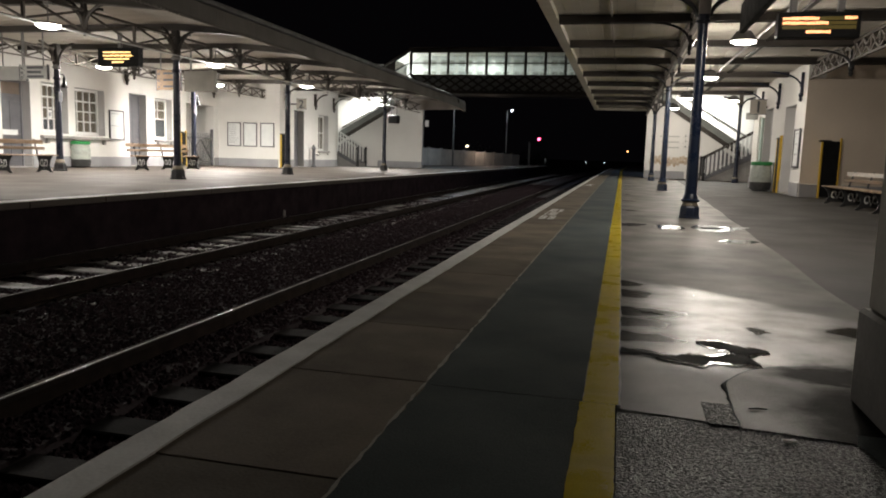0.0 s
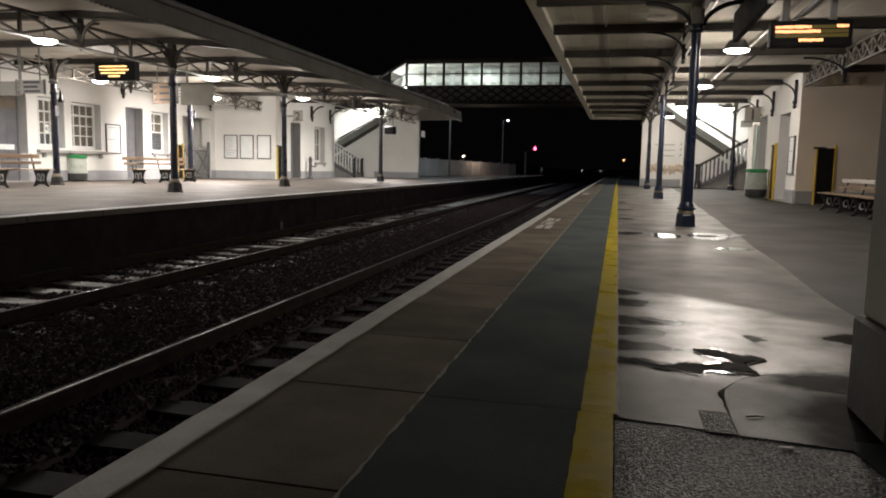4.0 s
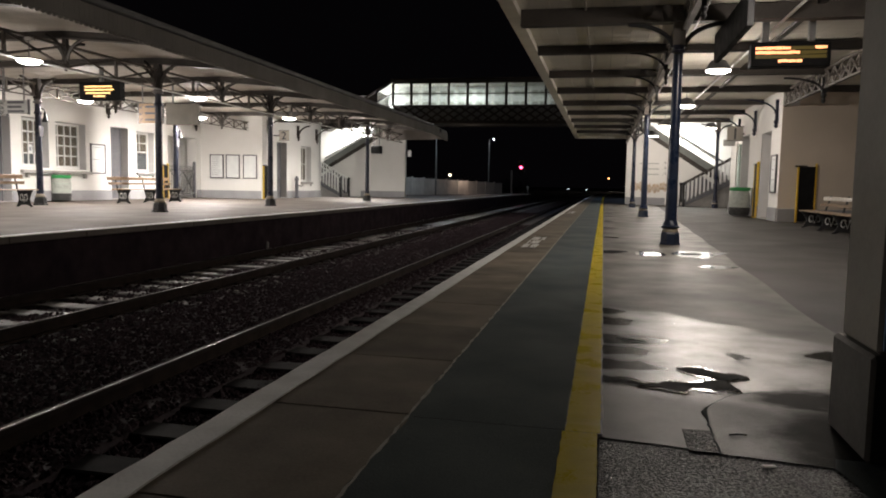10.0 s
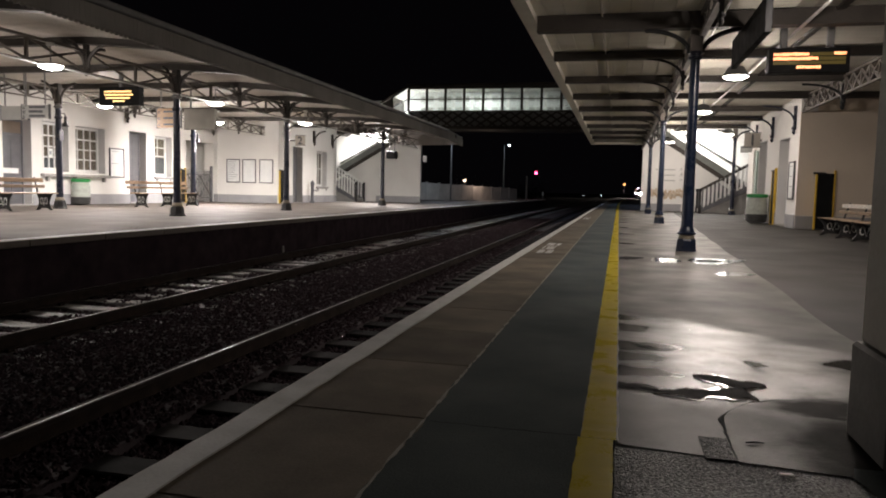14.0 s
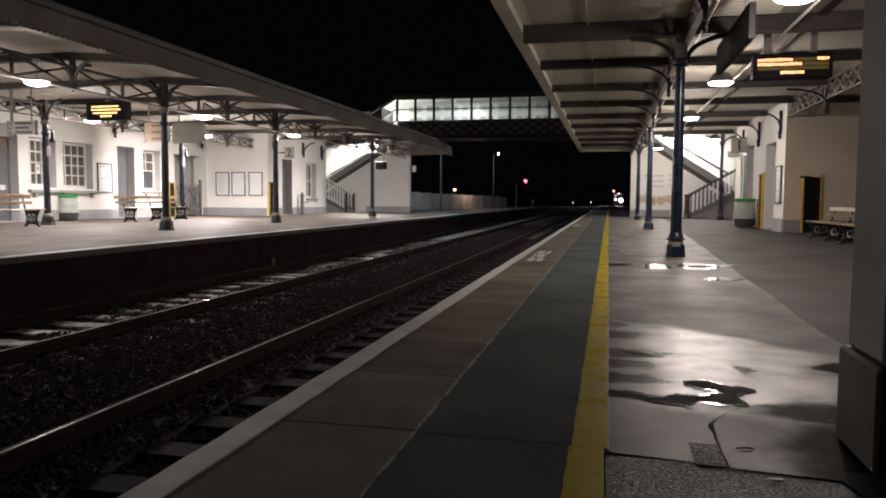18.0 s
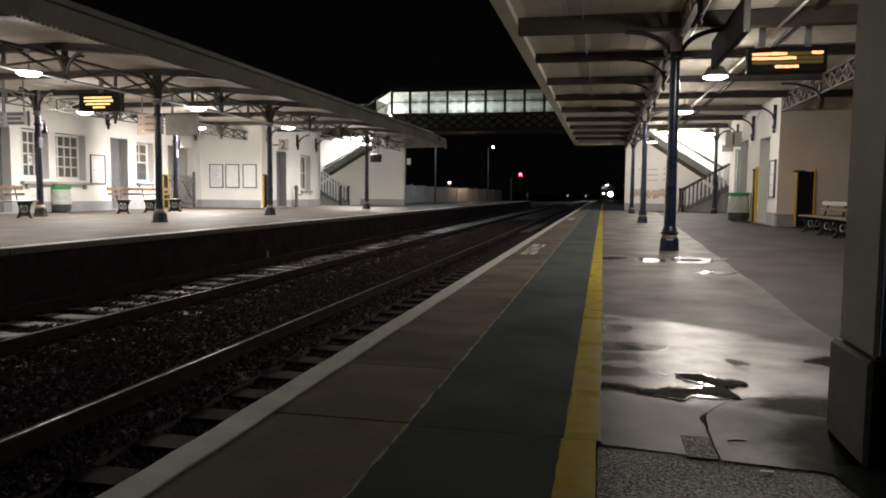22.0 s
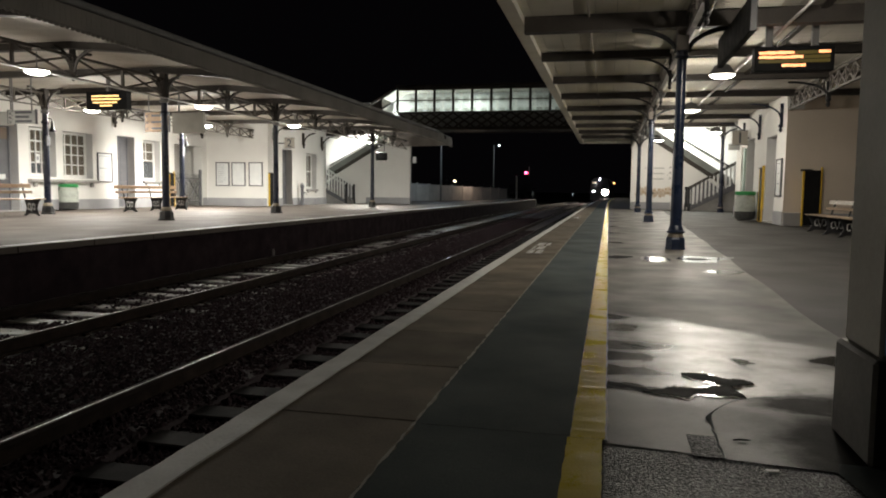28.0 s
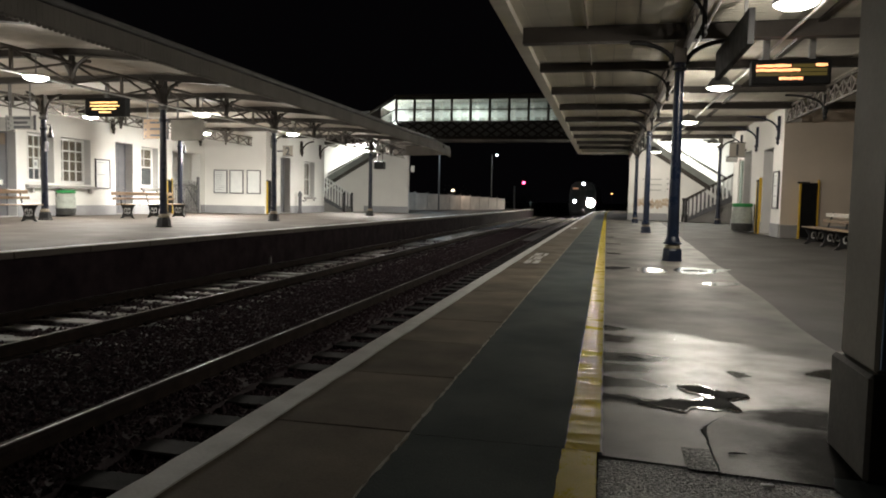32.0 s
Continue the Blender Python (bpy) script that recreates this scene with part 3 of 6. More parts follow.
    return m


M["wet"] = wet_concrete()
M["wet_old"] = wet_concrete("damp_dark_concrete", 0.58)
M["puddle"].node_tree.nodes["Principled BSDF"].inputs["IOR"].default_value = 1.33


# ---- mesh helpers ----
def box(bm, x0, y0, z0, x1, y1, z1, bevel=0.0):
    m = Matrix.LocRotScale(((x0 + x1) / 2, (y0 + y1) / 2, (z0 + z1) / 2), None, (abs(x1 - x0), abs(y1 - y0), abs(z1 - z0)))
    r = bmesh.ops.create_cube(bm, size=1.0, matrix=m)
    if bevel:
        edges = list({e for v in r["verts"] for e in v.link_edges})
        bmesh.ops.bevel(bm, geom=edges, offset=bevel, segments=1, affect="EDGES")
    return bm


def boxes(*specs, bevel=0.0):
    bm = bmesh.new()
    for s in specs:
        box(bm, *s, bevel=bevel)
    return bm


def bar(bm, a, b, w, d):
    """A straight bar of section w x d from a to b."""
    a, b = Vector(a), Vector(b)
    v = b - a
    m = Matrix.Translation((a + b) / 2) @ v.to_track_quat("Z", "Y").to_matrix().to_4x4() @ Matrix.Diagonal((w, d, v.length, 1))
    bmesh.ops.create_cube(bm, size=1.0, matrix=m)
    return bm


def tube(bm, pts, r, seg=8):
    """A round tube along points; r a number or one radius a point."""
    pts = [Vector(p) for p in pts]
    rs = r if isinstance(r, (list, tuple)) else [r] * len(pts)
    rings = []
    for i, p in enumerate(pts):
        d = (pts[min(i + 1, len(pts) - 1)] - pts[max(i - 1, 0)]).normalized()
        q = d.to_track_quat("Z", "Y")
        rings.append([bm.verts.new(p + q @ Vector((math.cos(2 * math.pi * k / seg) * rs[i], math.sin(2 * math.pi * k / seg) * rs[i], 0))) for k in range(seg)])
    for a, b in zip(rings, rings[1:]):
        for k in range(seg):
            bm.faces.new((a[k], a[(k + 1) % seg], b[(k + 1) % seg], b[k]))
    bm.faces.new(rings[0][::-1])
    bm.faces.new(rings[-1])
    return bm


def lathe(bm, prof, seg=16, x=0.0, y=0.0, turn=0.0):
    """A turned body; prof: (radius, height) from the bottom up."""
    rings = [[bm.verts.new((x + r * math.cos(turn + 2 * math.pi * k / seg), y + r * math.sin(turn + 2 * math.pi * k / seg), z)) for k in range(seg)] for r, z in prof]
    for a, b in zip(rings, rings[1:]):
        for k in range(seg):
            bm.faces.new((a[k], a[(k + 1) % seg], b[(k + 1) % seg], b[k]))
    bm.faces.new(rings[0][::-1])
    bm.faces.new(rings[-1])
    return bm


def slab(bm, poly, y0, y1):
    """A polygon of (x, z) given depth from y0 to y1."""
    a = [bm.verts.new((x, y0, z)) for x, z in poly]
    b = [bm.verts.new((x, y1, z)) for x, z in poly]
    bm.faces.new(a)
    bm.faces.new(b[::-1])
    for i in range(len(poly)):
        j = (i + 1) % len(poly)
        bm.faces.new((a[j], a[i], b[i], b[j]))
    return bm


def mesh_of(bm, name, material, smooth=False):
    bmesh.ops.recalc_face_normals(bm, faces=bm.faces)
    me = bpy.data.meshes.new(name)
    bm.to_mesh(me)
    bm.free()
    me.materials.append(material)
    if smooth:
        me.shade_smooth()
        me.set_sharp_from_angle(angle=radians(38))
    return me


def part(name, bm, material, parent, label="", smooth=False):
    """One mesh object under a thing or under a part. bm: a bmesh, or a mesh that is shared."""
    me = bm if isinstance(bm, bpy.types.Mesh) else mesh_of(bm, name, material, smooth)
    ob = new(name, me)
    ob.parent = parent
    if label:
        ob["label"] = label
    return ob


def thing(name, m, label, category, group="", kind=""):
    ob = new(name)
    ob.empty_display_size = 0.1
    ob.matrix_world = m
    return tagged(ob, label, category, group, kind)


def solid(name, bm, material, label, category, kind="structure", group="", smooth=False):
    return tagged(new(name, mesh_of(bm, name, material, smooth)), label, category, group, kind)


# ---- plan ----
EDGE, FAR_EDGE = -1.24, -7.73
RAIL_Z = -0.70
NEAR_TRACK, FAR_TRACK = -2.70, -6.50
WALL_L, WALL_L2, WALL_R = -18.05, -15.0, 4.40
END = 62.0


def bend(y):
    """How far the line swings to the right beyond the station."""
    a = 0.0385 * 11.0 * math.log1p(math.exp(min(40.0, (y - 76.0) / 11.0)))
    return a + (0.0035 * (y - 252.5) ** 2 if y > 252.5 else 0.0)

# ---- ground, line ----
solid("ground", boxes((-900, -300, -1.6, 900, 1800, -1.02)), M["earth"], "dark earth and scrub round the station at night", "ground")
YS = [-8, 0, 10, 20, 30, 40, 50, 60] + list(range(66, 240, 6)) + list(range(240, 300, 5))


def strip(x0, x1, z0, z1, ys=YS):
    bm = bmesh.new()
    rings = []
    for y in ys:
        s = bend(y)
        rings.append([bm.verts.new((x + s, y, z)) for x, z in ((x0, z0), (x1, z0), (x1, z1), (x0, z1))])
    for a, b in zip(rings, rings[1:]):
        for k in range(4):
            bm.faces.new((a[k], a[(k + 1) % 4], b[(k + 1) % 4], b[k]))
    bm.faces.new(rings[0])
    bm.faces.new(rings[-1][::-1])
    return bm


bed = solid("ballast_bed", strip(FAR_EDGE + 0.1, EDGE + 0.1, -1.05, RAIL_Z - 0.20), M["bed"], "dirty dark ballast bed between the platforms", "track bed")

far_sleeper = mesh_of(box(bmesh.new(), -1.3, -0.13, -0.2, 1.3, 0.13, -0.165 + 0.01, 0.012), "sleeper", M["sleeper_lit"])
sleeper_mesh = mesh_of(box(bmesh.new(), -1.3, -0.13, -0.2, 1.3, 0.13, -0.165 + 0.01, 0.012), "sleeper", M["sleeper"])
for cx, first in ((NEAR_TRACK, 0.6), (FAR_TRACK, 0.35)):
    track = thing("railway_track", pose(0, 0, 0), "railway track of polished steel rails on pale concrete sleepers", "track", "railway tracks", "structure")
    for side in (-0.755, 0.755):
        rail = part("rail", strip(cx + side - 0.012, cx + side + 0.012, RAIL_Z - 0.13, RAIL_Z - 0.03), M["rust"], track)
        part("rail_foot", strip(cx + side - 0.07, cx + side + 0.07, RAIL_Z - 0.152, RAIL_Z - 0.13), M["rust"], rail)
        part("rail_head", strip(cx + side - 0.036, cx + side + 0.036, RAIL_Z - 0.035, RAIL_Z), M["railhead"], rail, "dull steel rail head")
        part("running_band", strip(cx + side + 0.002, cx + side + 0.0135, RAIL_Z - 0.002, RAIL_Z + 0.001), M["running"], rail, "polished band worn by the wheels")
    y = first
    while y < 78:
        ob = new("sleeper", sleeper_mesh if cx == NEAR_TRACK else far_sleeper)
        ob.parent = track
        ob.matrix_basis = pose(cx + bend(y) + random.uniform(-0.02, 0.02), y, RAIL_Z + 0.002 + random.uniform(-0.006, 0.004), 0, 0, random.uniform(-0.8, 0.8))
        y += 0.60
    for side in (-0.755, 0.755):
        clips = bmesh.new()
        for k in range(60):
            yy = first + 0.60 * k
            box(clips, cx + side - 0.12, yy - 0.04, RAIL_Z - 0.16, cx + side - 0.07, yy + 0.04, RAIL_Z - 0.125)
            box(clips, cx + side + 0.07, yy - 0.04, RAIL_Z - 0.16, cx + side + 0.12, yy + 0.04, RAIL_Z - 0.125)
        tagged(part("rail_clip", clips, M["rust"], track), kind="stuff")


def stones(name, count, x0, x1, y0, y1, power, zc, zr, r0, r1, seed):
    rng = random.Random(seed)
    verts, faces = [], []
    for _ in range(count):
        x, y = rng.uniform(x0, x1), y0 + (y1 - y0) * rng.random() ** power
        r = rng.uniform(r0, r1)
        a = rng.uniform(0, 6.28)
        z = zc + rng.uniform(-zr, zr)
        base = len(verts)
        for k in range(4):
            q = a + k * 1.571 + rng.uniform(-0.35, 0.35)
            rr = r * rng.uniform(0.7, 1.25)
            verts.append((x + bend(y) + rr * math.cos(q), y + rr * math.sin(q), z + rng.uniform(-0.3, 0.3) * r))
        verts.append((x + bend(y) + rng.uniform(-0.3, 0.3) * r, y + rng.uniform(-0.3, 0.3) * r, z + r * rng.uniform(0.5, 0.95)))
        for k in range(4):
            faces.append((base + k, base + (k + 1) % 4, base + 4))
    me = bpy.data.meshes.new(name)
    me.from_pydata(verts, [], faces)
    me.materials.append(M["ballast"])
    return tagged(new(name, me), "loose dirty ballast stones between the rails", "ballast", "", "stuff")


stones("ballast", 42000, -5.55, -3.55, 1.0, 45.0, 1.8, RAIL_Z - 0.15, 0.022, 0.016, 0.036, 3)
# dark dirt strip added where the rail's shadow hides the near sleepers
solid("ballast_shoulder", strip(-3.40, -2.95, -1.0, RAIL_Z - 0.125, YS[:12]), M["bed"], "dirt strip laid over the sleepers for the rail's shadow", "ballast", "structure")
stones("ballast", 9000, -3.38, -2.93, 1.0, 30.0, 1.7, RAIL_Z - 0.125, 0.012, 0.015, 0.036, 6)
stones("ballast", 14000, -2.93, -2.05, 1.0, 30.0, 1.8, RAIL_Z - 0.185, 0.01, 0.015, 0.036, 4)
stones("ballast", 9000, -7.1, -5.8, 2.0, 38.0, 1.5, RAIL_Z - 0.19, 0.01, 0.018, 0.040, 5)
for k in range(14):
    y = 7.0 + 1.55 * k
    stones("ballast", 170, -7.12 + 0.5 * (k % 3 == 0), -5.88 - 0.35 * (k % 2), y, y + 0.55 + 0.35 * ((k * 7) % 4), 1.0, RAIL_Z - 0.150, 0.008, 0.018, 0.042, 50 + k)

# ---- near platform ----
near = thing("platform_near", pose(0, 0, 0), "near platform of worn paving with yellow and white lines", "platform", "", "structure")
PY = [-8, 0, 10, 20, 30, 40, 50, 60] + list(range(66, 104, 6))
part("retaining_wall", strip(EDGE + 0.06, 9.0, -1.05, -0.09, PY), M["brick"], near)
part("asphalt_strip", strip(-0.61, -0.078, -0.09, 0.0, PY), M["asphalt"], near, "dark asphalt strip behind the coping stones")
coping_mesh = mesh_of(box(bmesh.new(), -0.315, -0.3985, -0.09, 0.315, 0.3985, 0.002, 0.0035), "coping_stone", M["coping"])
y = -2.8
while y < 70:
    ob = new("coping_stone", coping_mesh)
    ob.parent = near
    ob.matrix_basis = pose(EDGE + 0.315 + bend(y) + random.uniform(-0.004, 0.004), y, random.uniform(-0.003, 0.002), random.uniform(-0.15, 0.15), random.uniform(-0.15, 0.15), 0)
    y += 0.80


def ragged(x0, x1, y0, y1, z, wob, step=0.12, seed=1, ripple=0.0):
    """A thin painted band whose edges wander a little."""
    rng = random.Random(seed)
    bm = bmesh.new()
    prev = None
    y = y0
    while y <= y1:
        s = bend(y)
        lift = z + (ripple * rng.uniform(-1, 1) if y < 12 else 0.0)
        r = [bm.verts.new((x0 + s + rng.uniform(-wob, wob), y, lift)), bm.verts.new((x1 + s + rng.uniform(-wob, wob), y, lift))]
        lo = [bm.verts.new((v.co.x, y, z - 0.012)) for v in r]
        if prev:
            bm.faces.new((prev[0][0], prev[0][1], r[1], r[0]))
            bm.faces.new((prev[1][0], prev[0][0], r[0], lo[0]))
            bm.faces.new((prev[0][1], prev[1][1], lo[1], r[1]))
        prev = (r, lo)
        y += step if y < 12 else step * 5
    return bm


part("asphalt_lap", ragged(-0.622, -0.07, -3, 60, 0.0045, 0.011, 0.07, seed=11), M["asphalt"], near, "ragged edge of the asphalt over the coping")
part("chipped_edge", ragged(-0.629, -0.621, -3, 30, 0.0052, 0.005, 0.04, seed=12), M["coping_pale"], near, "pale chipped edge of the asphalt")
part("white_edge_line", ragged(EDGE - 0.004, EDGE + 0.105, -3, 74, 0.009, 0.0035, seed=2), M["whiteline"], near, "worn white line painted along the platform edge")
part("old_line", ragged(-0.090, 0.031, 2.36, 40, 0.0062, 0.004, 0.06, seed=14), M["coping_pale"], near, "pale chipped edge of an older painted line")
part("yellow_line", ragged(-0.088, 0.024, 2.356, 100, 0.0085, 0.002, 0.035, seed=4, ripple=0.0008), M["yellow"], near, "worn yellow safety line painted on the platform")
part("yellow_line", ragged(-0.097, 0.015, -3.002, 2.354, 0.0085, 0.002, 0.035, seed=5, ripple=0.0006), M["yellow"], near, "brighter yellow line laid up to a joint")
concrete = bmesh.new()
rng = random.Random(8)
# pale concrete, its outer edge wandering away from the line
prev = None
y = 2.33
while y < 36:
    xr = 1.32 + 0.012 * math.sin(y * 2.1) + max(0.0, y - 5.0) * 0.038
    cur = [concrete.verts.new((0.02, y + (0.018 if y < 2.4 else 0), 0.0)), concrete.verts.new((min(xr, 3.0), y - (0.13 if y < 2.4 else 0), 0.0))]
    if prev:
        concrete.faces.new((prev[0], prev[1], cur[1], cur[0]))
    prev = cur
    y += 0.5
part("concrete_paving", concrete, M["wet"], near, "pale concrete paving, wet and shining nearby")
part("tarmac_patch", boxes((0.02, -8, -0.09, 9.0, 2.318, -0.002)), M["tarmac"], near, "coarse grey tarmac, damp")
part("tarmac_field", boxes((0.02, 2.318, -0.09, 9.0, 62, -0.004)), M["tarmac_right"], near, "smooth grey tarmac in front of the station building")
part("platform_extension", boxes((0.02, 62, -0.09, 9.0, 100, -0.006)), M["tarmac_right"], near)
# dark asphalt sheet laid where the pillar's shadow falls
apron = bmesh.new()
rng = random.Random(31)
prev = None
for k in range(40):
    y = -1.0 + k * 0.0853
    cur = [apron.verts.new((0.700 + rng.uniform(-0.02, 0.02), y, 0.0035)), apron.verts.new((1.6, y, 0.0035))]
    if prev:
        apron.faces.new((prev[0], prev[1], cur[1], cur[0]))
    prev = cur
part("tar_apron", apron, M["asphalt"], near, "dark patch put down for the shadow at the pillar foot")
joint_line = bmesh.new()
rng = random.Random(37)
tube(joint_line, [(-0.60 + 0.03 * k, 2.372 + rng.uniform(-0.004, 0.004), 0.0045) for k in range(22)], [0.0008] * 22, 5)
part("joint", joint_line, M["iron"], near, "dark joint across the asphalt and the yellow line")
part("repair_patch", boxes((0.290, 2.29, -0.05, 0.378, 2.496, 0.003)), M["tarmac"], near, "square dark repair patch in the concrete")

# older flag of concrete, bounded by a curved crack
turns = [(0.381, 2.29), (0.384, 2.50), (0.388, 2.64), (0.391, 2.72), (0.43, 2.825), (0.51, 2.955), (0.62, 3.035), (0.80, 3.115), (0.93, 3.176)]
rng = random.Random(17)
outline = []
for (xa, ya), (xb, yb) in zip(turns, turns[1:]):
    for k in range(6):
        outline.append((xa + (xb - xa) * k / 6 + rng.uniform(-0.004, 0.004), ya + (yb - ya) * k / 6 + rng.uniform(-0.006, 0.006)))
crack = bmesh.new()
tube(crack, [(x, y, -0.0005) for x, y in outline], [0.0022 + 0.002 * abs(math.sin(3 * k)) + 0.007 * math.exp(-((k - 17) / 4) ** 2) for k in range(len(outline))], 6)
part("crack", crack, M["asphalt"], near, "dark curved crack in the wet concrete")
flag = bmesh.new()
ring = [flag.verts.new((x + 0.004, y, 0.0022)) for x, y in [(0.384, 2.285)] + outline[1:] + [(0.95, 3.19), (1.18, 3.19), (1.18, 2.2)]]
flag.faces.new(ring)
bmesh.ops.triangulate(flag, faces=flag.faces)
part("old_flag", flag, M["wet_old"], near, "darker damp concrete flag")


def puddle(cx, cy, rx, ry, seed, label, tilt=0.0):
    rng = random.Random(seed)
    bm = bmesh.new()
    ph = [rng.uniform(0, 6.28) for _ in range(6)]
    n = 64
    ring = []
    for k in range(n):
        a = 2 * math.pi * k / n
        r = 1 + sum(0.26 / (i + 1) * math.sin((i + 2) * a + ph[i]) for i in range(6))
        r += 0.05 * rng.uniform(-1, 1)
        u, v = rx * r * math.cos(a), ry * r * math.sin(a)
        q = radians(tilt)
        ring.append(bm.verts.new((cx + u * math.cos(q) - v * math.sin(q), cy + u * math.sin(q) + v * math.cos(q), 0.0045)))
    bm.faces.new(ring)
    return solid("puddle", bm, M["puddle"], label, "puddle", "structure", "puddles on the platform")




def pool(way, widths, seed, label, water="murky", z=0.0045):
    """A ragged pool along a line, half as wide as given at each of its points."""
    rng = random.Random(seed)
    upper, lower = [], []
    for i in range(len(way) - 1):
        for k in range(10):
            u = k / 10
            e = u * u * (3 - 2 * u)
            x = way[i][0] + (way[i + 1][0] - way[i][0]) * u
            y = way[i][1] + (way[i + 1][1] - way[i][1]) * e
            w = widths[i] + (widths[i + 1] - widths[i]) * e
            upper.append((x, y + w * rng.uniform(0.72, 1.12)))
            lower.append((x, y - w * rng.uniform(0.72, 1.12)))
    bm = bmesh.new()
    up = [bm.verts.new((x, y, z)) for x, y in upper]
    lo = [bm.verts.new((x, y, z)) for x, y in lower]
    for i in range(len(up) - 1):
        bm.faces.new((lo[i], lo[i + 1], up[i + 1], up[i]))
    return solid("puddle", bm, M[water], label, "puddle", "structure", "puddles on the platform")


for way, widths, seed in (
        ([(0.352, 3.337), (0.40, 3.315), (0.455, 3.300), (0.53, 3.235), (0.60, 3.255), (0.642, 3.25)], [0.012, 0.054, 0.082, 0.070, 0.040, 0.005], 3),
        ([(0.17, 3.017), (0.24, 3.022), (0.30, 3.035), (0.345, 3.03), (0.385, 3.062), (0.43, 3.075), (0.48, 3.09), (0.53, 3.10), (0.572, 3.02)], [0.010, 0.030, 0.074, 0.086, 0.044, 0.060, 0.092, 0.082, 0.008], 8)):
    pool(way, widths, seed, "matt black patch in a small rain puddle on the concrete", z=0.0058)
    pool(way, [w + 0.022 for w in widths], seed + 20, "bright rim of rain water round the black patch", "puddle")
pool([(0.026, 3.095), (0.10, 3.068), (0.20, 3.030)], [0.040, 0.034, 0.022], 11, "thin line of water along a joint in the concrete")
pool([(0.10, 3.955), (0.17, 3.915), (0.26, 3.868)], [0.01, 0.03, 0.006], 13, "thin line of water beside the yellow line")
pool([(0.432, 4.483), (0.445, 4.478), (0.458, 4.475)], [0.001, 0.003, 0.001], 19, "bright drop of water on the wet concrete", "puddle")
pool([(0.42, 9.18), (0.48, 9.2), (0.68, 9.2), (0.78, 9.16)], [0.16, 0.36, 0.36, 0.12], 9, "shallow puddle by the blue column, reflecting lamps", "puddle")
pool([(0.85, 9.30), (0.95, 9.32), (1.10, 9.34), (1.26, 9.40), (1.42, 9.55), (1.60, 9.72)], [0.08, 0.46, 0.52, 0.40, 0.16, 0.03], 12, "shallow puddle by the blue column, reflecting lamps", "puddle")
pool([(0.94, 9.30), (1.0, 9.31), (1.15, 9.34), (1.27, 9.34)], [0.02, 0.12, 0.13, 0.03], 14, "matt black strip laid over the puddle", "murky", 0.0065)
pool([(0.98, 7.83), (1.10, 7.87), (1.25, 7.91), (1.43, 7.97)], [0.03, 0.17, 0.19, 0.03], 15, "thin sheet of rain on the paving", "puddle")
pool([(0.035, 9.28), (0.15, 9.32), (0.36, 9.42)], [0.20, 0.26, 0.06], 16, "damp streak beside the yellow line", "murky")
for k in range(8):
    puddle(0.12, 12.0 + 2.9 * k, 0.16, 0.10, 40 + k, "damp streak beside the yellow line")

# gap warning lettering, too worn to read
marks = bmesh.new()
for r in range(3):
    for c in range(7):
        if (r * 7 + c) % 5 != 3:
            box(marks, -1.02 + 0.028 * c, 9.5 + r * 0.7, 0.004, -1.02 + 0.028 * c + 0.019, 9.5 + r * 0.7 + 0.55, 0.0075)
part("worn_lettering", marks, M["whiteline"], near, "worn white lettering painted on the coping")
marks = bmesh.new()
for r in range(2):
    for c in range(7):
        if (r * 5 + c) % 4 != 2:
            box(marks, -1.02 + 0.028 * c, 22.5 + r * 0.8, 0.004, -1.02 + 0.028 * c + 0.019, 22.5 + r * 0.8 + 0.6, 0.0075)
part("worn_lettering", marks, M["whiteline"], near)

# ---- far platform ----
far = thing("platform_far", pose(0, 0, 0), "far platform of pale worn paving above a dark brick wall", "platform", "", "structure")
PYF = PY[:9] + [72, 78]
part("retaining_wall", strip(-40, FAR_EDGE - 0.08, -1.05, -0.10, PYF), M["brick"], far, "dark brick platform wall")
part("paving", strip(-40, FAR_EDGE - 0.62, -0.10, 0.0, PYF), M["far_paving"], far, "pale brown worn paving, damp")
coping2 = mesh_of(box(bmesh.new(), -0.31, -0.745, -0.10, 0.31, 0.745, 0.0, 0.008), "coping_stone", M["far_paving"])
y = 3.0
while y < 77:
    ob = new("coping_stone", coping2)
    ob.parent = far
    ob.matrix_basis = pose(FAR_EDGE - 0.31 + bend(y), y, random.uniform(-0.002, 0.002))
    y += 1.5
part("white_edge_line", ragged(FAR_EDGE - 0.16, FAR_EDGE + 0.004, 0, 77.5, 0.006, 0.004, 0.4, seed=6), M["whiteline"], far, "worn white line painted along the platform edge")


# ---- walls ----
def wall_bm(length, height, thick, openings, z0=0.0):
    """Local: x along the wall, front at y = 0, thickness to +y; openings (x0, x1, z0, z1) go through."""
    bm = bmesh.new()
    xs = sorted({0.0, length, *[v for o in openings for v in o[:2]]})
    for a, b in zip(xs, xs[1:]):
        cuts = sorted((o[2], o[3]) for o in openings if o[0] <= a + 1e-6 and o[1] >= b - 1e-6)
        z = z0
        for c, d in cuts:
            if c > z + 1e-6:
                box(bm, a, 0, z, b, thick, c)
            z = d
        if z < height:
            box(bm, a, 0, z, b, thick, height)
    return bm


def wall(name, m, length, height, thick, openings, material, label, plinth=0.36, skirt="plinth"):
    ob = solid(name, wall_bm(length, height, thick, openings), material, label, "wall")
    ob.matrix_world = m
    if plinth:
        bm = bmesh.new()
        xs = sorted({0.0, length, *[v for o in openings if o[2] < plinth for v in o[:2]]})
        for a, b in zip(xs, xs[1:]):
            if not any(o[0] <= a + 1e-6 and o[1] >= b - 1e-6 and o[2] < plinth for o in openings):
                box(bm, a, -0.03, 0.001, b, 0.0, plinth, 0.008)
        part("plinth", bm, M[skirt], ob, "grey painted plinth")
    return ob


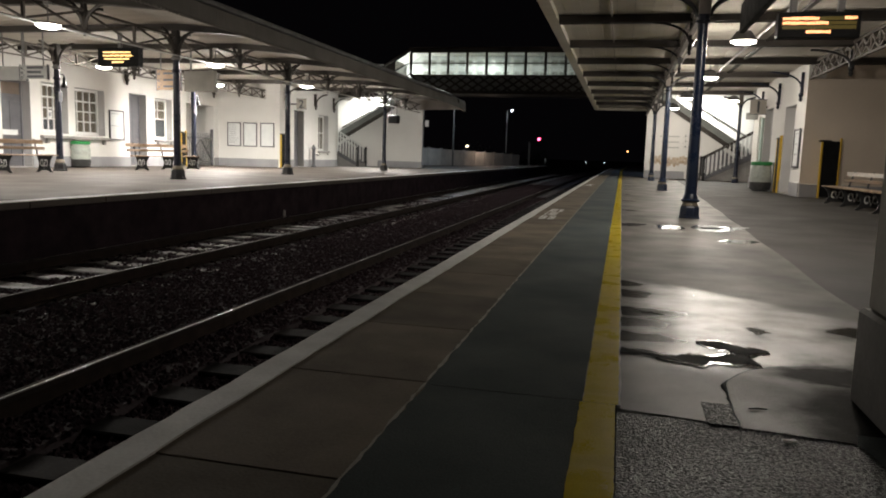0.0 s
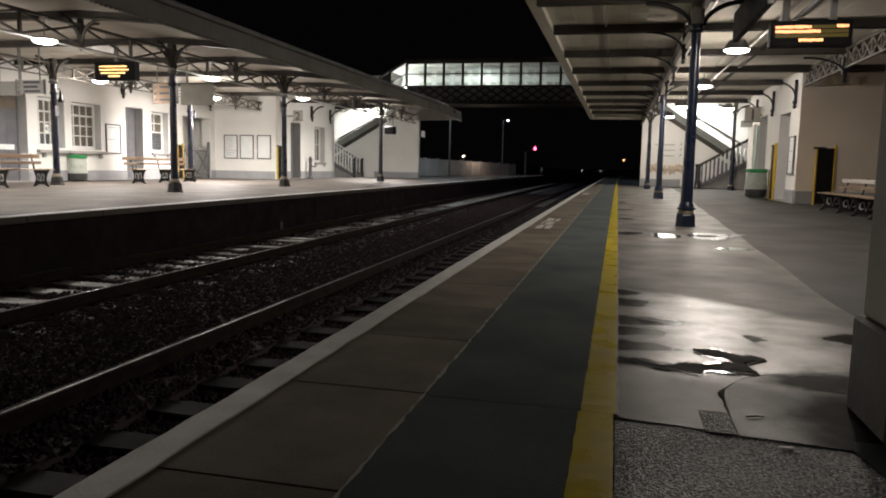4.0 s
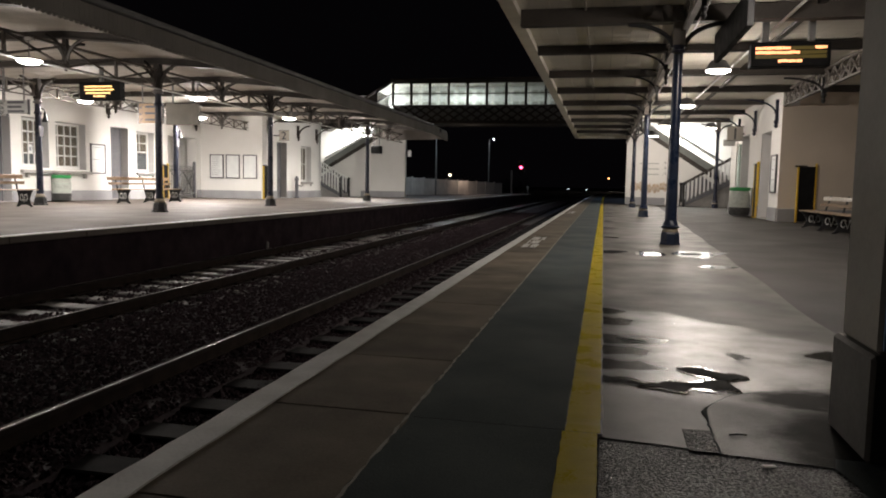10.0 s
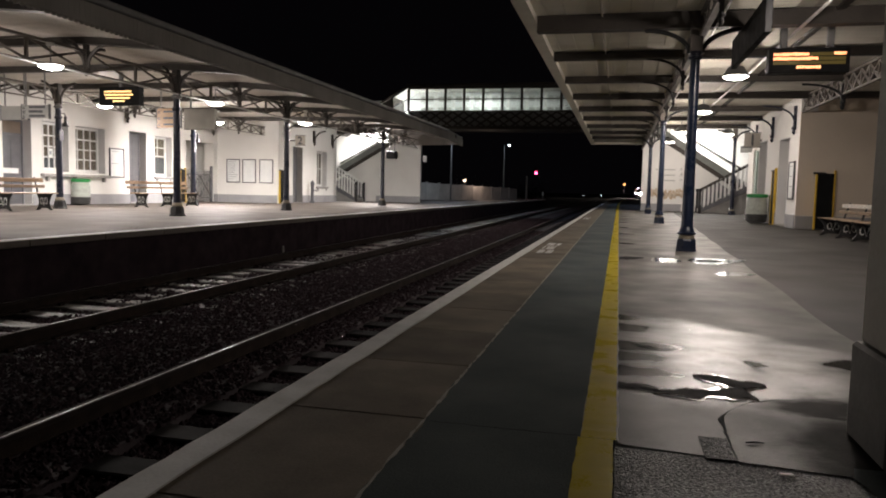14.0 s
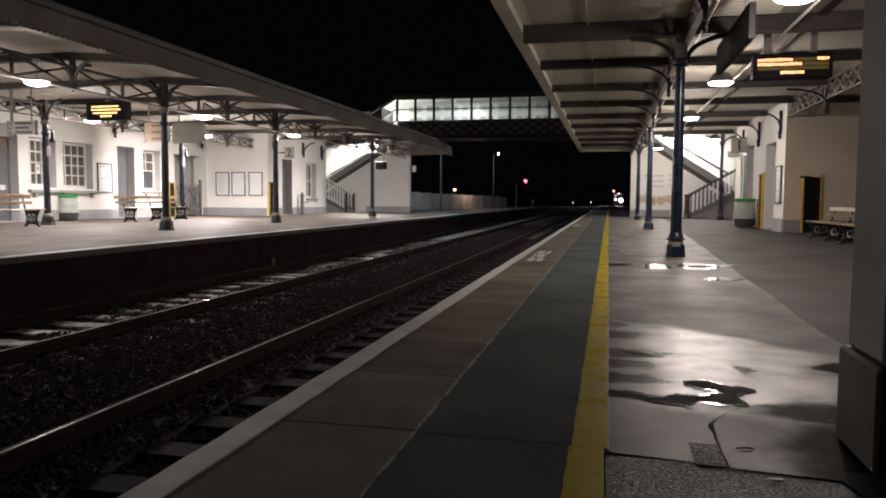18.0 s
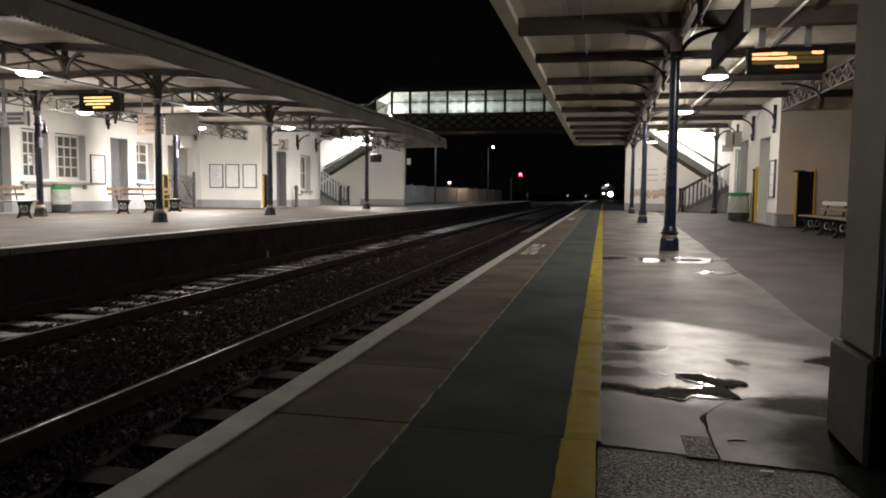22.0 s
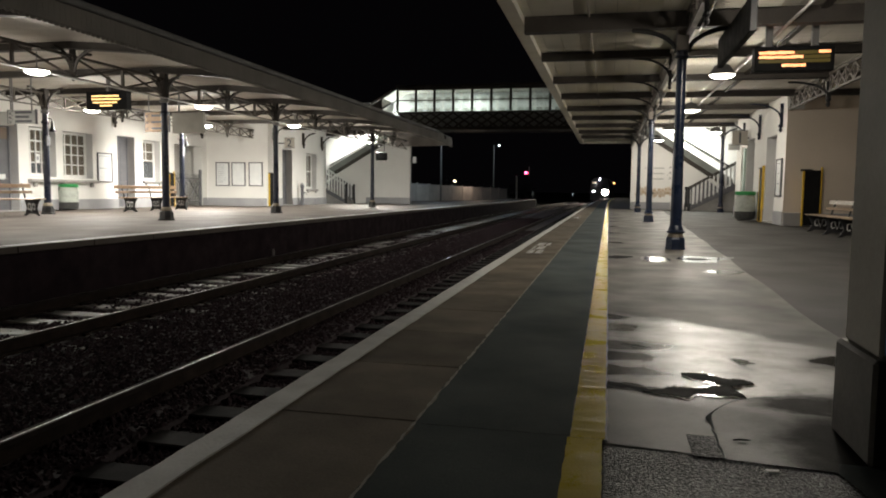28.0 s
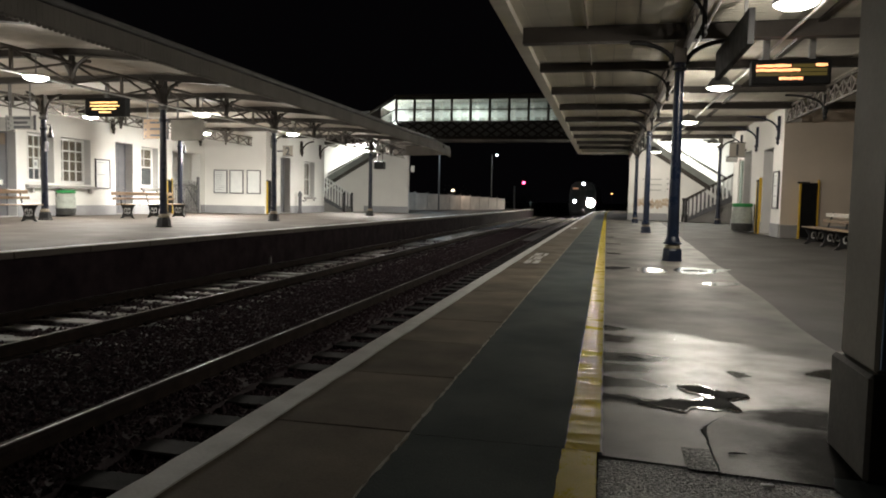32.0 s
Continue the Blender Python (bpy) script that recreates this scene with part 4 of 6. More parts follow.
def lining(w, h, depth, sill=True):
    bm = bmesh.new()
    t = 0.012
    box(bm, 0, 0.004, 0, t, depth, h)
    box(bm, w - t, 0.004, 0, w, depth, h)
    box(bm, t, 0.004, h - t, w - t, depth, h)
    if sill:
        box(bm, t, 0.004, 0, w - t, depth, t)
    return bm


def sash_window(name, m, w, h, cols, rows, label, depth=0.26, transom=None, sill=True, gloom=0.0, plain=False):
    """A painted sash window set back in its reveal."""
    win = thing(name, m, label, "window", "sash windows", "structure")
    part("reveal", lining(w, h, depth + 0.1), M["reveal"], win, "grey painted reveal")
    f = 0.095
    fr = part("window_frame", boxes((0.012, depth, 0.012, f, depth + 0.08, h - 0.012), (w - f, depth, 0.012, w - 0.012, depth + 0.08, h - 0.012),
              (f, depth, h - f, w - f, depth + 0.08, h - 0.012), (f, depth, 0.012, w - f, depth + 0.08, f + 0.03), bevel=0.006), M["white_gloss"], win, "white painted sash frame")
    iw, ih = w - 2 * f, h - 2 * f - 0.03
    zt = f + 0.03 + ih * (transom if transom else 0.5)
    part("meeting_rail", boxes((f, depth - 0.015, zt - 0.025, w - f, depth + 0.06, zt + 0.025), bevel=0.005), M["white_gloss"], win)
    for c in range(1, cols):
        x = f + iw * c / cols
        part("glazing_bar", boxes((x - 0.019, depth + 0.012, zt if plain else f + 0.03, x + 0.019, depth + 0.05, h - f)), M["white_gloss"], win)
    for r in range(1, rows):
        z = f + 0.03 + ih * r / rows
        if abs(z - zt) > 0.05 and not (plain and z < zt):
            part("glazing_bar", boxes((f, depth + 0.014, z - 0.019, w - f, depth + 0.048, z + 0.019)), M["white_gloss"], win)
    for c in range(cols):
        for r in range(rows):
            x, z = f + iw * c / cols, f + 0.03 + ih * r / rows
            pane = part("pane", boxes((x + 0.004, depth + 0.03, z + 0.004, x + iw / cols - 0.004, depth + 0.034, z + ih / rows - 0.004)), M["glass"], win)
            pane.visible_shadow = False
    # flat brown and dark panels stand for the dim rooms behind the panes
    part("blind", boxes((f, depth + 0.05, 0.05, w - f, depth + 0.06, h - 0.05)), M["blind"], win, "dim room behind the glass")
    if gloom:
        part("dark_room", boxes((f, depth + 0.042, f, w - f, depth + 0.049, f + gloom * ih)), M["frame"], win, "dark panel standing for the unlit room behind the lower panes")
    if sill:
        part("window_sill", boxes((-0.06, -0.09, -0.09, w + 0.06, depth, -0.001), bevel=0.012), M["stone"], win, "grey stone sill")
        for x in (0.08, w - 0.16):
            part("sill_bracket", boxes((x, -0.06, -0.19, x + 0.08, 0.0, -0.09), bevel=0.01), M["stone"], win)
    return win


def panel_door(name, m, w, h, label, depth=0.3, fan=0.0, notice=False, paint="door", jamb="reveal", glazing="frosted"):
    d = thing(name, m, label, "door", "platform doors", "structure")
    part("reveal", lining(w, h, depth + 0.1, False), M[jamb], d, "grey painted reveal")
    f = 0.07
    part("door_frame", boxes((0.012, depth, 0, f, depth + 0.08, h - 0.012), (w - f, depth, 0, w - 0.012, depth + 0.08, h - 0.012), (f, depth, h - f, w - f, depth + 0.08, h - 0.012), bevel=0.006), M[paint], d)
    top = h - f - fan
    leaf = part("door_leaf", boxes((f + 0.005, depth + 0.02, 0.01, w - f - 0.005, depth + 0.065, top), bevel=0.005), M[paint], d, "grey painted door leaf")
    iw = w - 2 * f
    for z0, z1 in ((0.18, 0.85), (1.05, top - 0.16)):
        for k in range(2):
            x0 = f + 0.09 + k * (iw / 2 - 0.03)
            part("door_panel", boxes((x0, depth + 0.008, z0, x0 + iw / 2 - 0.15, depth + 0.022, z1), bevel=0.006), M[paint], leaf)
    hb = bmesh.new()
    tube(hb, [(w - f - 0.09, depth + 0.02, 1.02), (w - f - 0.09, depth - 0.03, 1.02), (w - f - 0.2, depth - 0.03, 1.02)], 0.011, 8)
    part("door_handle", hb, M["running"], leaf, "steel lever handle")
    if fan:
        part("transom", boxes((f, depth, top, w - f, depth + 0.08, top + 0.06)), M[paint], d)
        part("fanlight", boxes((f, depth + 0.035, top + 0.06, w - f, depth + 0.04, h - f)), M[glazing], d, "fanlight over the door")
    if notice:
        part("notice", boxes((f + 0.15, depth + 0.002, 1.0, w - f - 0.15, depth + 0.007, 1.16)), M["paper"], leaf, "white paper notice")
    step = part("door_step", boxes((0.012, -0.05, 0.001, w - 0.012, depth, 0.04), bevel=0.008), M["stone"], d)
    return d


def poster(m, w, h, label, lines=6, seed=1):
    p = thing("poster_case", m, label, "poster", "framed notices")
    part("backing", boxes((0, -0.03, 0, w, -0.002, h)), M["frame"], p)
    sheet = part("sheet", boxes((0.045, -0.034, 0.045, w - 0.045, -0.031, h - 0.045)), M["paper"], p, "white printed sheet")
    rng = random.Random(seed)
    for k in range(lines):
        z = h - 0.12 - k * (h - 0.2) / max(lines, 1)
        part("print_line", boxes((0.09, -0.0365, z - 0.012, w - 0.09 - rng.uniform(0, 0.3) * w, -0.0345, z + 0.006)), M["ink"], sheet)
    fb = boxes((0, -0.05, 0, 0.04, -0.03, h), (w - 0.04, -0.05, 0, w, -0.03, h), (0.04, -0.05, 0, w - 0.04, -0.03, 0.04), (0.04, -0.05, h - 0.04, w - 0.04, -0.03, h), bevel=0.004)
    part("poster_frame", fb, M["frame"], p, "dark metal frame")
    return p


# far building: long wall, end wall and the projecting office
Y0 = -6.0
op = [(18.30, 19.42, 0, 2.68), (19.86, 21.02, 1.10, 2.72), (21.34, 22.80, 1.08, 2.68), (24.14, 25.18, 0, 2.74), (25.70, 26.84, 1.05, 2.68), (27.84, 30.02, 0, 2.66)]
wall("wall_west", pose(WALL_L, Y0, 0, 0, 0, 90), 36.75, 4.3, 0.45, [(a - Y0, b - Y0, c, d) for a, b, c, d in op], M["white"], "white painted masonry wall of the far station building")
wall("wall_office_end", pose(WALL_L - 0.4, 30.4, 0), 3.4, 4.3, 0.35, [], M["white"], "white painted end wall carrying three framed notices")
op2 = [(31.90, 33.00, 0, 2.68), (34.70, 36.02, 0.80, 2.62)]
wall("wall_office", pose(WALL_L2, 30.75, 0, 0, 0, 90), 6.6, 4.3, 0.4, [(a - 30.75, b - 30.75, c, d) for a, b, c, d in op2], M["white"], "white painted wall of the projecting office")
solid("corner_block", boxes((WALL_L2 - 0.35, 30.4, 0, WALL_L2, 30.7505, 4.3)), M["white"], "white painted corner of the projecting office", "wall")
wall("wall_office_return", pose(WALL_L2, 37.35, 0, 0, 0, 180), 3.0, 4.3, 0.3, [], M["white"], "white painted return wall beside the stairs")
panel_door("door_1", pose(WALL_L, 18.30, 0, 0, 0, 90), 1.12, 2.68, "grey painted door with a dim fanlight and a paper notice", fan=0.42, notice=True, glazing="blind")
sash_window("window_1", pose(WALL_L, 19.86, 1.10, 0, 0, 90), 1.16, 1.62, 4, 4, "white sash window with many small panes, unlit inside", transom=0.75, sill=False, gloom=0.25)
sash_window("window_2", pose(WALL_L, 21.34, 1.08, 0, 0, 90), 1.46, 1.60, 4, 4, "white sash window with many small panes, unlit inside", transom=0.75, sill=False)
panel_door("door_2", pose(WALL_L, 24.14, 0, 0, 0, 90), 1.04, 2.74, "tall grey painted door in a grey reveal")
sash_window("window_3", pose(WALL_L, 25.70, 1.05, 0, 0, 90), 1.14, 1.63, 2, 4, "narrow white sash window, four panes over one dark pane", gloom=0.48, plain=True)
panel_door("door_3", pose(WALL_L2, 31.90, 0, 0, 0, 90), 1.10, 2.68, "grey painted office door")
sash_window("window_4", pose(WALL_L2, 34.70, 0.80, 0, 0, 90), 1.32, 1.82, 3, 2, "grey-framed sash window of the office")
slip = thing("window_notice", pose(WALL_L - 0.285, 20.42, 1.58, 0, 0, 90), "small white paper notice stuck inside a window pane", "notice")
part("sheet", boxes((0, 0, 0, 0.20, 0.004, 0.28)), M["paper"], slip)
part("print_bar", boxes((0.05, -0.003, 0.08, 0.15, -0.0005, 0.20)), M["ink"], slip)
solid("sill_ledge", boxes((WALL_L, 19.75, 0.93, WALL_L + 0.16, 22.95, 1.03), bevel=0.012), M["stone"], "long grey stone ledge under two windows", "window sill")
for yy in (19.95, 21.15, 22.6):
    solid("ledge_bracket", boxes((WALL_L, yy, 0.78, WALL_L + 0.12, yy + 0.1, 0.93), bevel=0.012), M["stone"], "stone bracket under the ledge", "window sill")
# recess behind the open gateway
solid("wall_recess", boxes((-19.6, 27.0, 0, -19.4, 31.0, 3.0), (-19.4, 26.8, 0, WALL_L - 0.451, 27.0, 3.0), (-19.4, 30.76, 0, WALL_L - 0.46, 31.0, 3.0)), M["white"], "white painted recess behind the gateway", "wall")
solid("ceiling_recess", boxes((-19.4, 27.0, 3.0, WALL_L - 0.46, 30.76, 3.1)), M["cream"], "plain ceiling of the gateway recess", "ceiling")
poster(pose(WALL_L, 23.0, 0.96, 0, 0, 90), 0.80, 1.08, "white notice in a dark frame on the wall", 2, 3)
for k, x in enumerate((-17.58, -16.78, -15.93)):
    poster(pose(x, 30.4, 0.90), 0.68, 1.08, "white timetable notice in a dark frame", (9, 0, 0)[k], 5 + k)

# right building
wall("wall_east", pose(WALL_R, 27.6, 0, 0, 0, -90), 7.398, 4.2, 0.4, [(27.6 - 25.6, 27.6 - 24.3, 0, 2.55), (27.6 - 22.55, 27.6 - 21.25, 0, 2.42)], M["white"], "white painted wall of the near station building", 0.36)
wall("wall_beige", pose(WALL_R + 0.003, 20.19, 0), 7.0, 2.96, 0.3, [], M["beige"], "plain beige wall, grey below", 0.34)
solid("wall_beige_upper", boxes((WALL_R + 0.25, 20.35, 2.96, WALL_R + 7.0, 20.5, 4.2)), M["beige"], "dim recessed beige gable above the beige wall", "wall")
panel_door("door_4", pose(WALL_R, 22.55, 0, 0, 0, -90), 1.30, 2.42, "white painted doorway in a pale reveal", 0.25, paint="white_gloss", jamb="reveal")
panel_door("door_5", pose(WALL_R, 25.6, 0, 0, 0, -90), 1.30, 2.55, "pale double doorway of the near building", 0.2, 0.35, paint="reveal")
poster(pose(WALL_R, 21.02, 0.74, 0, 0, -90), 0.62, 1.0, "white notice in a dark frame on the white wall", 3, 9)
wall("wall_east_far", pose(11.4, 20.2, 0, 0, 0, -90), 30.0, 4.2, 0.3, [], M["beige"], "plain wall closing the platform side", 0.34)

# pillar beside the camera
pil = thing("pillar", pose(0.808, 2.33, 0), "square beige pillar with a darker plinth, its front tinted for bluish light", "pillar", "", "structure")
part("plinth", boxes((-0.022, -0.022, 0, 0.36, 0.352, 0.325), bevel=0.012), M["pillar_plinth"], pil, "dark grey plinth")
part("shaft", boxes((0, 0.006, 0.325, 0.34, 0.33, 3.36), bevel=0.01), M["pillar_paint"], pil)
# added sheet; its blue stands in for bluish light on this face
part("front_panel", boxes((0.012, -0.006, 0.34, 0.33, 0.004, 3.3)), M["bluish_front"], pil, "front sheet coloured for the bluish light on it")


# ---- columns ----
def column_near(m, rise=0.0, paint="blue"):
    c = thing("canopy_column", m, "dark blue cast-iron canopy column with a gilded base ring", "column", "blue canopy columns")
    part("pedestal", lathe(bmesh.new(), [(0.150, 0.0), (0.150, 0.02), (0.140, 0.03), (0.136, 0.15), (0.126, 0.172), (0.112, 0.178)], 8, turn=math.pi / 8), M[paint], c)
    part("base_ring", lathe(bmesh.new(), [(0.118, 0.178), (0.118, 0.19), (0.106, 0.20), (0.100, 0.225), (0.104, 0.232)], 20), M["gold"], c, "gilded ring", True)
    part("base_moulding", lathe(bmesh.new(), [(0.104, 0.232), (0.132, 0.243), (0.132, 0.258), (0.108, 0.275), (0.098, 0.315), (0.084, 0.345)], 20), M[paint], c, smooth=True)
    part("shaft", lathe(bmesh.new(), [(0.084, 0.345), (0.076, 1.2), (0.069, 2.0), (0.066, 2.70 + rise)], 20), M[paint], c, smooth=True)
    part("capital", lathe(bmesh.new(), [(r, z + rise) for r, z in ((0.066, 2.70), (0.10, 2.725), (0.10, 2.745), (0.08, 2.76), (0.08, 2.80), (0.095, 2.82))], 20), M["navy"], c, smooth=True)
    part("head_block", boxes((-0.085, -0.085, 2.82 + rise, 0.085, 0.085, 3.14 if not rise else 4.4), bevel=0.01), M["far_iron"], c, "grey column head")
    for side in (-1, 1):
        bm = bmesh.new()
        tube(bm, [(side * (0.085 + 0.62 * (1 - math.cos(a))), 0, 2.80 + rise + 0.33 * math.sin(a)) for a in [k * math.pi / 16 for k in range(9)]], 0.032, 8)
        part("bracket", bm, M["iron"], c, "curved iron bracket")
    return c


first = column_near(pose(0.975, 11.0, 0))
for x, yy in ((1.12, 21.1), (1.20, 31.2)):
    copy_thing(first, pose(x, yy, 0))
column_near(pose(4.72, 33.2, 0), 0.45, "navy")
solid("ceiling_stair_near", boxes((1.26, 29.72, 4.4, 8.0, 39.2, 4.5)), M["cream"], "pale roof lining over the foot of the near stair", "ceiling")


def column_far(m):
    c = thing("canopy_column", m, "slim dark navy cast-iron column with a pale base ring", "column", "navy canopy columns")
    part("pedestal", lathe(bmesh.new(), [(0.20, 0.0), (0.20, 0.03), (0.175, 0.06), (0.160, 0.20), (0.13, 0.24)], 8, turn=math.pi / 8), M["iron"], c)
    part("base_ring", lathe(bmesh.new(), [(0.13, 0.24), (0.135, 0.27), (0.11, 0.31), (0.10, 0.33)], 18), M["gold"], c, "worn gilded ring", True)
    part("shaft", lathe(bmesh.new(), [(0.10, 0.33), (0.092, 0.45), (0.086, 1.2), (0.079, 2.56), (0.10, 2.58), (0.105, 2.61), (0.10, 2.64), (0.079, 2.66), (0.076, 2.86)], 18), M["navy"], c, smooth=True)
    part("capital", lathe(bmesh.new(), [(0.076, 2.86), (0.12, 2.89), (0.12, 2.92), (0.09, 2.95), (0.09, 3.0)], 18), M["girder"], c, "grey painted capital", True)
    part("head_block", boxes((-0.08, -0.08, 3.0, 0.08, 0.08, 3.564), bevel=0.01), M["beam"], c)
    for dx, dy in ((1, 0), (-1, 0), (0, 1), (0, -1)):
        bm = bmesh.new()
        tube(bm, [(dx * (0.08 + 0.52 * (1 - math.cos(a))), dy * (0.08 + 0.52 * (1 - math.cos(a))), 2.98 + 0.57 * math.sin(a)) for a in [k * math.pi / 16 for k in range(9)]], 0.036, 6)
        part("bracket", bm, M["beam"], c, "curved iron bracket")
    return c


FRONT, BACK = -10.62, -15.70
first = column_far(pose(FRONT, 16.0, 0))
for x, yy in ((FRONT, 9.8), (FRONT, 22.1), (FRONT, 32.1), (BACK, 17.9), (BACK, 24.7), (BACK, 11.5)):
    copy_thing(first, pose(x, yy, 0))


# ---- near canopy ----
near_canopy = thing("canopy_near", pose(0, 0, 0), "cream boarded platform canopy on dark iron beams", "canopy", "", "structure")
CZ = 3.38
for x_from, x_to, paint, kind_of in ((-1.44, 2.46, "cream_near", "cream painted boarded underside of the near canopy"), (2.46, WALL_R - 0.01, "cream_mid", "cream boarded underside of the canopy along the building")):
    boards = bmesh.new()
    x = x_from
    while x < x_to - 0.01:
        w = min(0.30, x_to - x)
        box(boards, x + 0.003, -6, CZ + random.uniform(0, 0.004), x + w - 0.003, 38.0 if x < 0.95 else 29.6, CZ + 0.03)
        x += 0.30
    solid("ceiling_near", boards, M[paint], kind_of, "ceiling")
battens = bmesh.new()
for k in range(200):
    yk = 8.0 + 0.105 * k
    box(battens, 1.32, yk, CZ - 0.018, 2.22, yk + 0.045, CZ - 0.002)
solid("ceiling_battens", battens, M["cream_near"], "ribbed cream lining strips between the iron beams", "ceiling")
solid("ceiling_near_inner", boxes((WALL_R, -6, CZ, 11.4, 20.2, CZ + 0.03)), M["cream_near"], "cream painted underside over the seating bay", "ceiling")
part("roof_deck", boxes((-1.5, -6, CZ + 0.035, 11.7, 29.7, CZ + 0.12), (-1.5, 29.7, CZ + 0.035, 1.25, 38.1, CZ + 0.12)), M["girder"], near_canopy, "dark lead-grey roof covering")
part("fascia", boxes((-1.47, -6, 3.30, -1.43, 38.1, CZ + 0.12)), M["cream"], near_canopy, "cream fascia board")
part("gutter", boxes((-1.475, -6, 3.275, -1.28, 38.0, 3.299), (-1.425, -6, 3.299, -1.28, 38.0, CZ - 0.001)), M["cream_near"], near_canopy, "cream inner gutter board")
for k in range(22):
    x = -1.43 + 0.113 * k
    part("valance_board", slab(bmesh.new(), [(x + 0.004, 3.29), (x + 0.056, 3.25), (x + 0.109, 3.29), (x + 0.109, CZ + 0.12), (x + 0.004, CZ + 0.12)], 38.0, 38.03), M["cream_near"], near_canopy)
part("batten", boxes((2.74, -6, 3.325, 2.84, 29.5, CZ - 0.004), bevel=0.008), M["beam"], near_canopy, "dark batten along the canopy boards")
part("conduit", tube(bmesh.new(), [(-0.36, -6, CZ - 0.03), (-0.30, 37.9, CZ - 0.03)], 0.017, 8), M["cream"], near_canopy, "pale painted conduit")
BEAMS = [2.75, 5.5, 8.25, 11.0] + [13.86 + 2.865 * k for k in range(8)]
for yy in BEAMS:
    xe = 11.0 if yy < 20.2 else 4.38 if yy < 29.6 else 1.2
    foot = 3.14 if yy < 11.5 else 3.235
    part("beam", boxes((-1.27, yy - 0.06, foot, xe, yy + 0.06, CZ - 0.002), (-1.27, yy - 0.10, foot, xe, yy + 0.10, foot + 0.025)), M["beam"], near_canopy, "dark grey iron beam")
for yy in BEAMS[:3] + BEAMS[4:7] + BEAMS[8:]:
    gx = 0.98 + 0.012 * (yy - 11)
    up = 0.085 if yy > 11.5 else 0.0
    bm = bmesh.new()
    tube(bm, [(gx - 0.62 * (1 - math.cos(a)), yy, 2.82 + up + 0.33 * math.sin(a)) for a in [k * math.pi / 16 for k in range(9)]], 0.022, 6)
    bar(bm, (gx + 0.02, yy, 2.70 + up), (gx + 0.02, yy, 3.16 + up), 0.05, 0.05)
    lathe(bm, [(r, z + up) for r, z in ((0.01, 2.58), (0.035, 2.62), (0.02, 2.66), (0.045, 2.69), (0.03, 2.72))], 8, gx + 0.02, yy)
    part("pendant_bracket", bm, M["iron"], near_canopy, "curved iron bracket with a turned drop")
# lattice girder along the columns
lat = bmesh.new()
box(lat, 1.01, -6, 3.02, 1.09, 37.9, 3.07)
box(lat, 1.01, -6, 3.30, 1.09, 37.9, 3.36)
y = -5.6
while y < 37.3:
    bar(lat, (1.05, y, 3.06), (1.05, y + 0.42, 3.31), 0.02, 0.05)
    bar(lat, (1.05, y + 0.42, 3.06), (1.05, y, 3.31), 0.02, 0.05)
    y += 0.42
part("lattice_girder", lat, M["far_iron"], near_canopy, "grey iron lattice girder")
part("conduit", tube(bmesh.new(), [(2.38, -5, 3.118), (2.32, 12, 3.118), (2.24, 20.4, 3.118), (2.2, 29.4, 3.118)], 0.02, 8), M["white_gloss"], near_canopy, "white conduit under the beams beside the lamps")
part("conduit", tube(bmesh.new(), [(1.16, -5, 3.10), (1.25, 29.5, 3.10)], 0.014, 8), M["white_gloss"], near_canopy, "white conduit along the girder")
# wall brackets on the near building
for yy in (20.6, 23.4, 26.0):
    bm = bmesh.new()
    tube(bm, [(WALL_R - 0.08 - 0.75 * (1 - math.cos(a)), yy, 2.80 + 0.36 * math.sin(a)) for a in [k * math.pi / 16 for k in range(9)]], 0.025, 6)
    bar(bm, (WALL_R - 0.05, yy, 2.62), (WALL_R - 0.05, yy, 3.16), 0.07, 0.06)
    lathe(bm, [(0.015, 2.42), (0.05, 2.48), (0.03, 2.53), (0.06, 2.58), (0.05, 2.63)], 8, WALL_R - 0.06, yy)
    part("wall_bracket", bm, M["navy"], near_canopy, "curved iron wall bracket with a turned drop")
# girder on the wall's line across the open bay, with a drop under it
LINE = WALL_R + 0.02
bm = bmesh.new()
tube(bm, [(LINE - 0.04 - 0.75 * (1 - math.cos(a)), 16.73, 2.90 + 0.26 * math.sin(a)) for a in [k * math.pi / 16 for k in range(9)]], 0.025, 6)
bar(bm, (LINE, 16.73, 2.84), (LINE, 16.73, 3.16), 0.09, 0.08)
lathe(bm, [(0.015, 2.63), (0.05, 2.69), (0.03, 2.74), (0.06, 2.79), (0.05, 2.84)], 8, LINE, 16.73)
part("pendant_bracket", bm, M["iron"], near_canopy, "curved iron bracket with a turned drop")
truss = bmesh.new()
box(truss, LINE - 0.03, -6, 3.29, LINE + 0.03, 20.1, 3.34)
box(truss, LINE - 0.03, -6, 2.93, LINE + 0.03, 20.1, 2.97)
y = -5.9
while y < 19.7:
    bar(truss, (LINE, y, 2.96), (LINE, y + 0.5, 3.30), 0.02, 0.05)
    bar(truss, (LINE, y + 0.5, 2.96), (LINE, y, 3.30), 0.02, 0.05)
    bar(truss, (LINE, y, 2.96), (LINE, y, 3.30), 0.03, 0.05)
    y += 0.5
part("lattice_girder", truss, M["far_iron"], near_canopy, "grey iron lattice girder across the open bay")

# ---- far canopy ----
far_canopy = thing("canopy_far", pose(0, 0, 0), "cream boarded far platform canopy on iron lattice girders", "canopy", "", "structure")
FZ = 3.72
boards = bmesh.new()
y = -6.0

CUT = 33.0


def eave(y):
    """How far the canopy's edge draws back where its end is cut off at an angle."""
    return 0.075 * max(0.0, y - CUT)


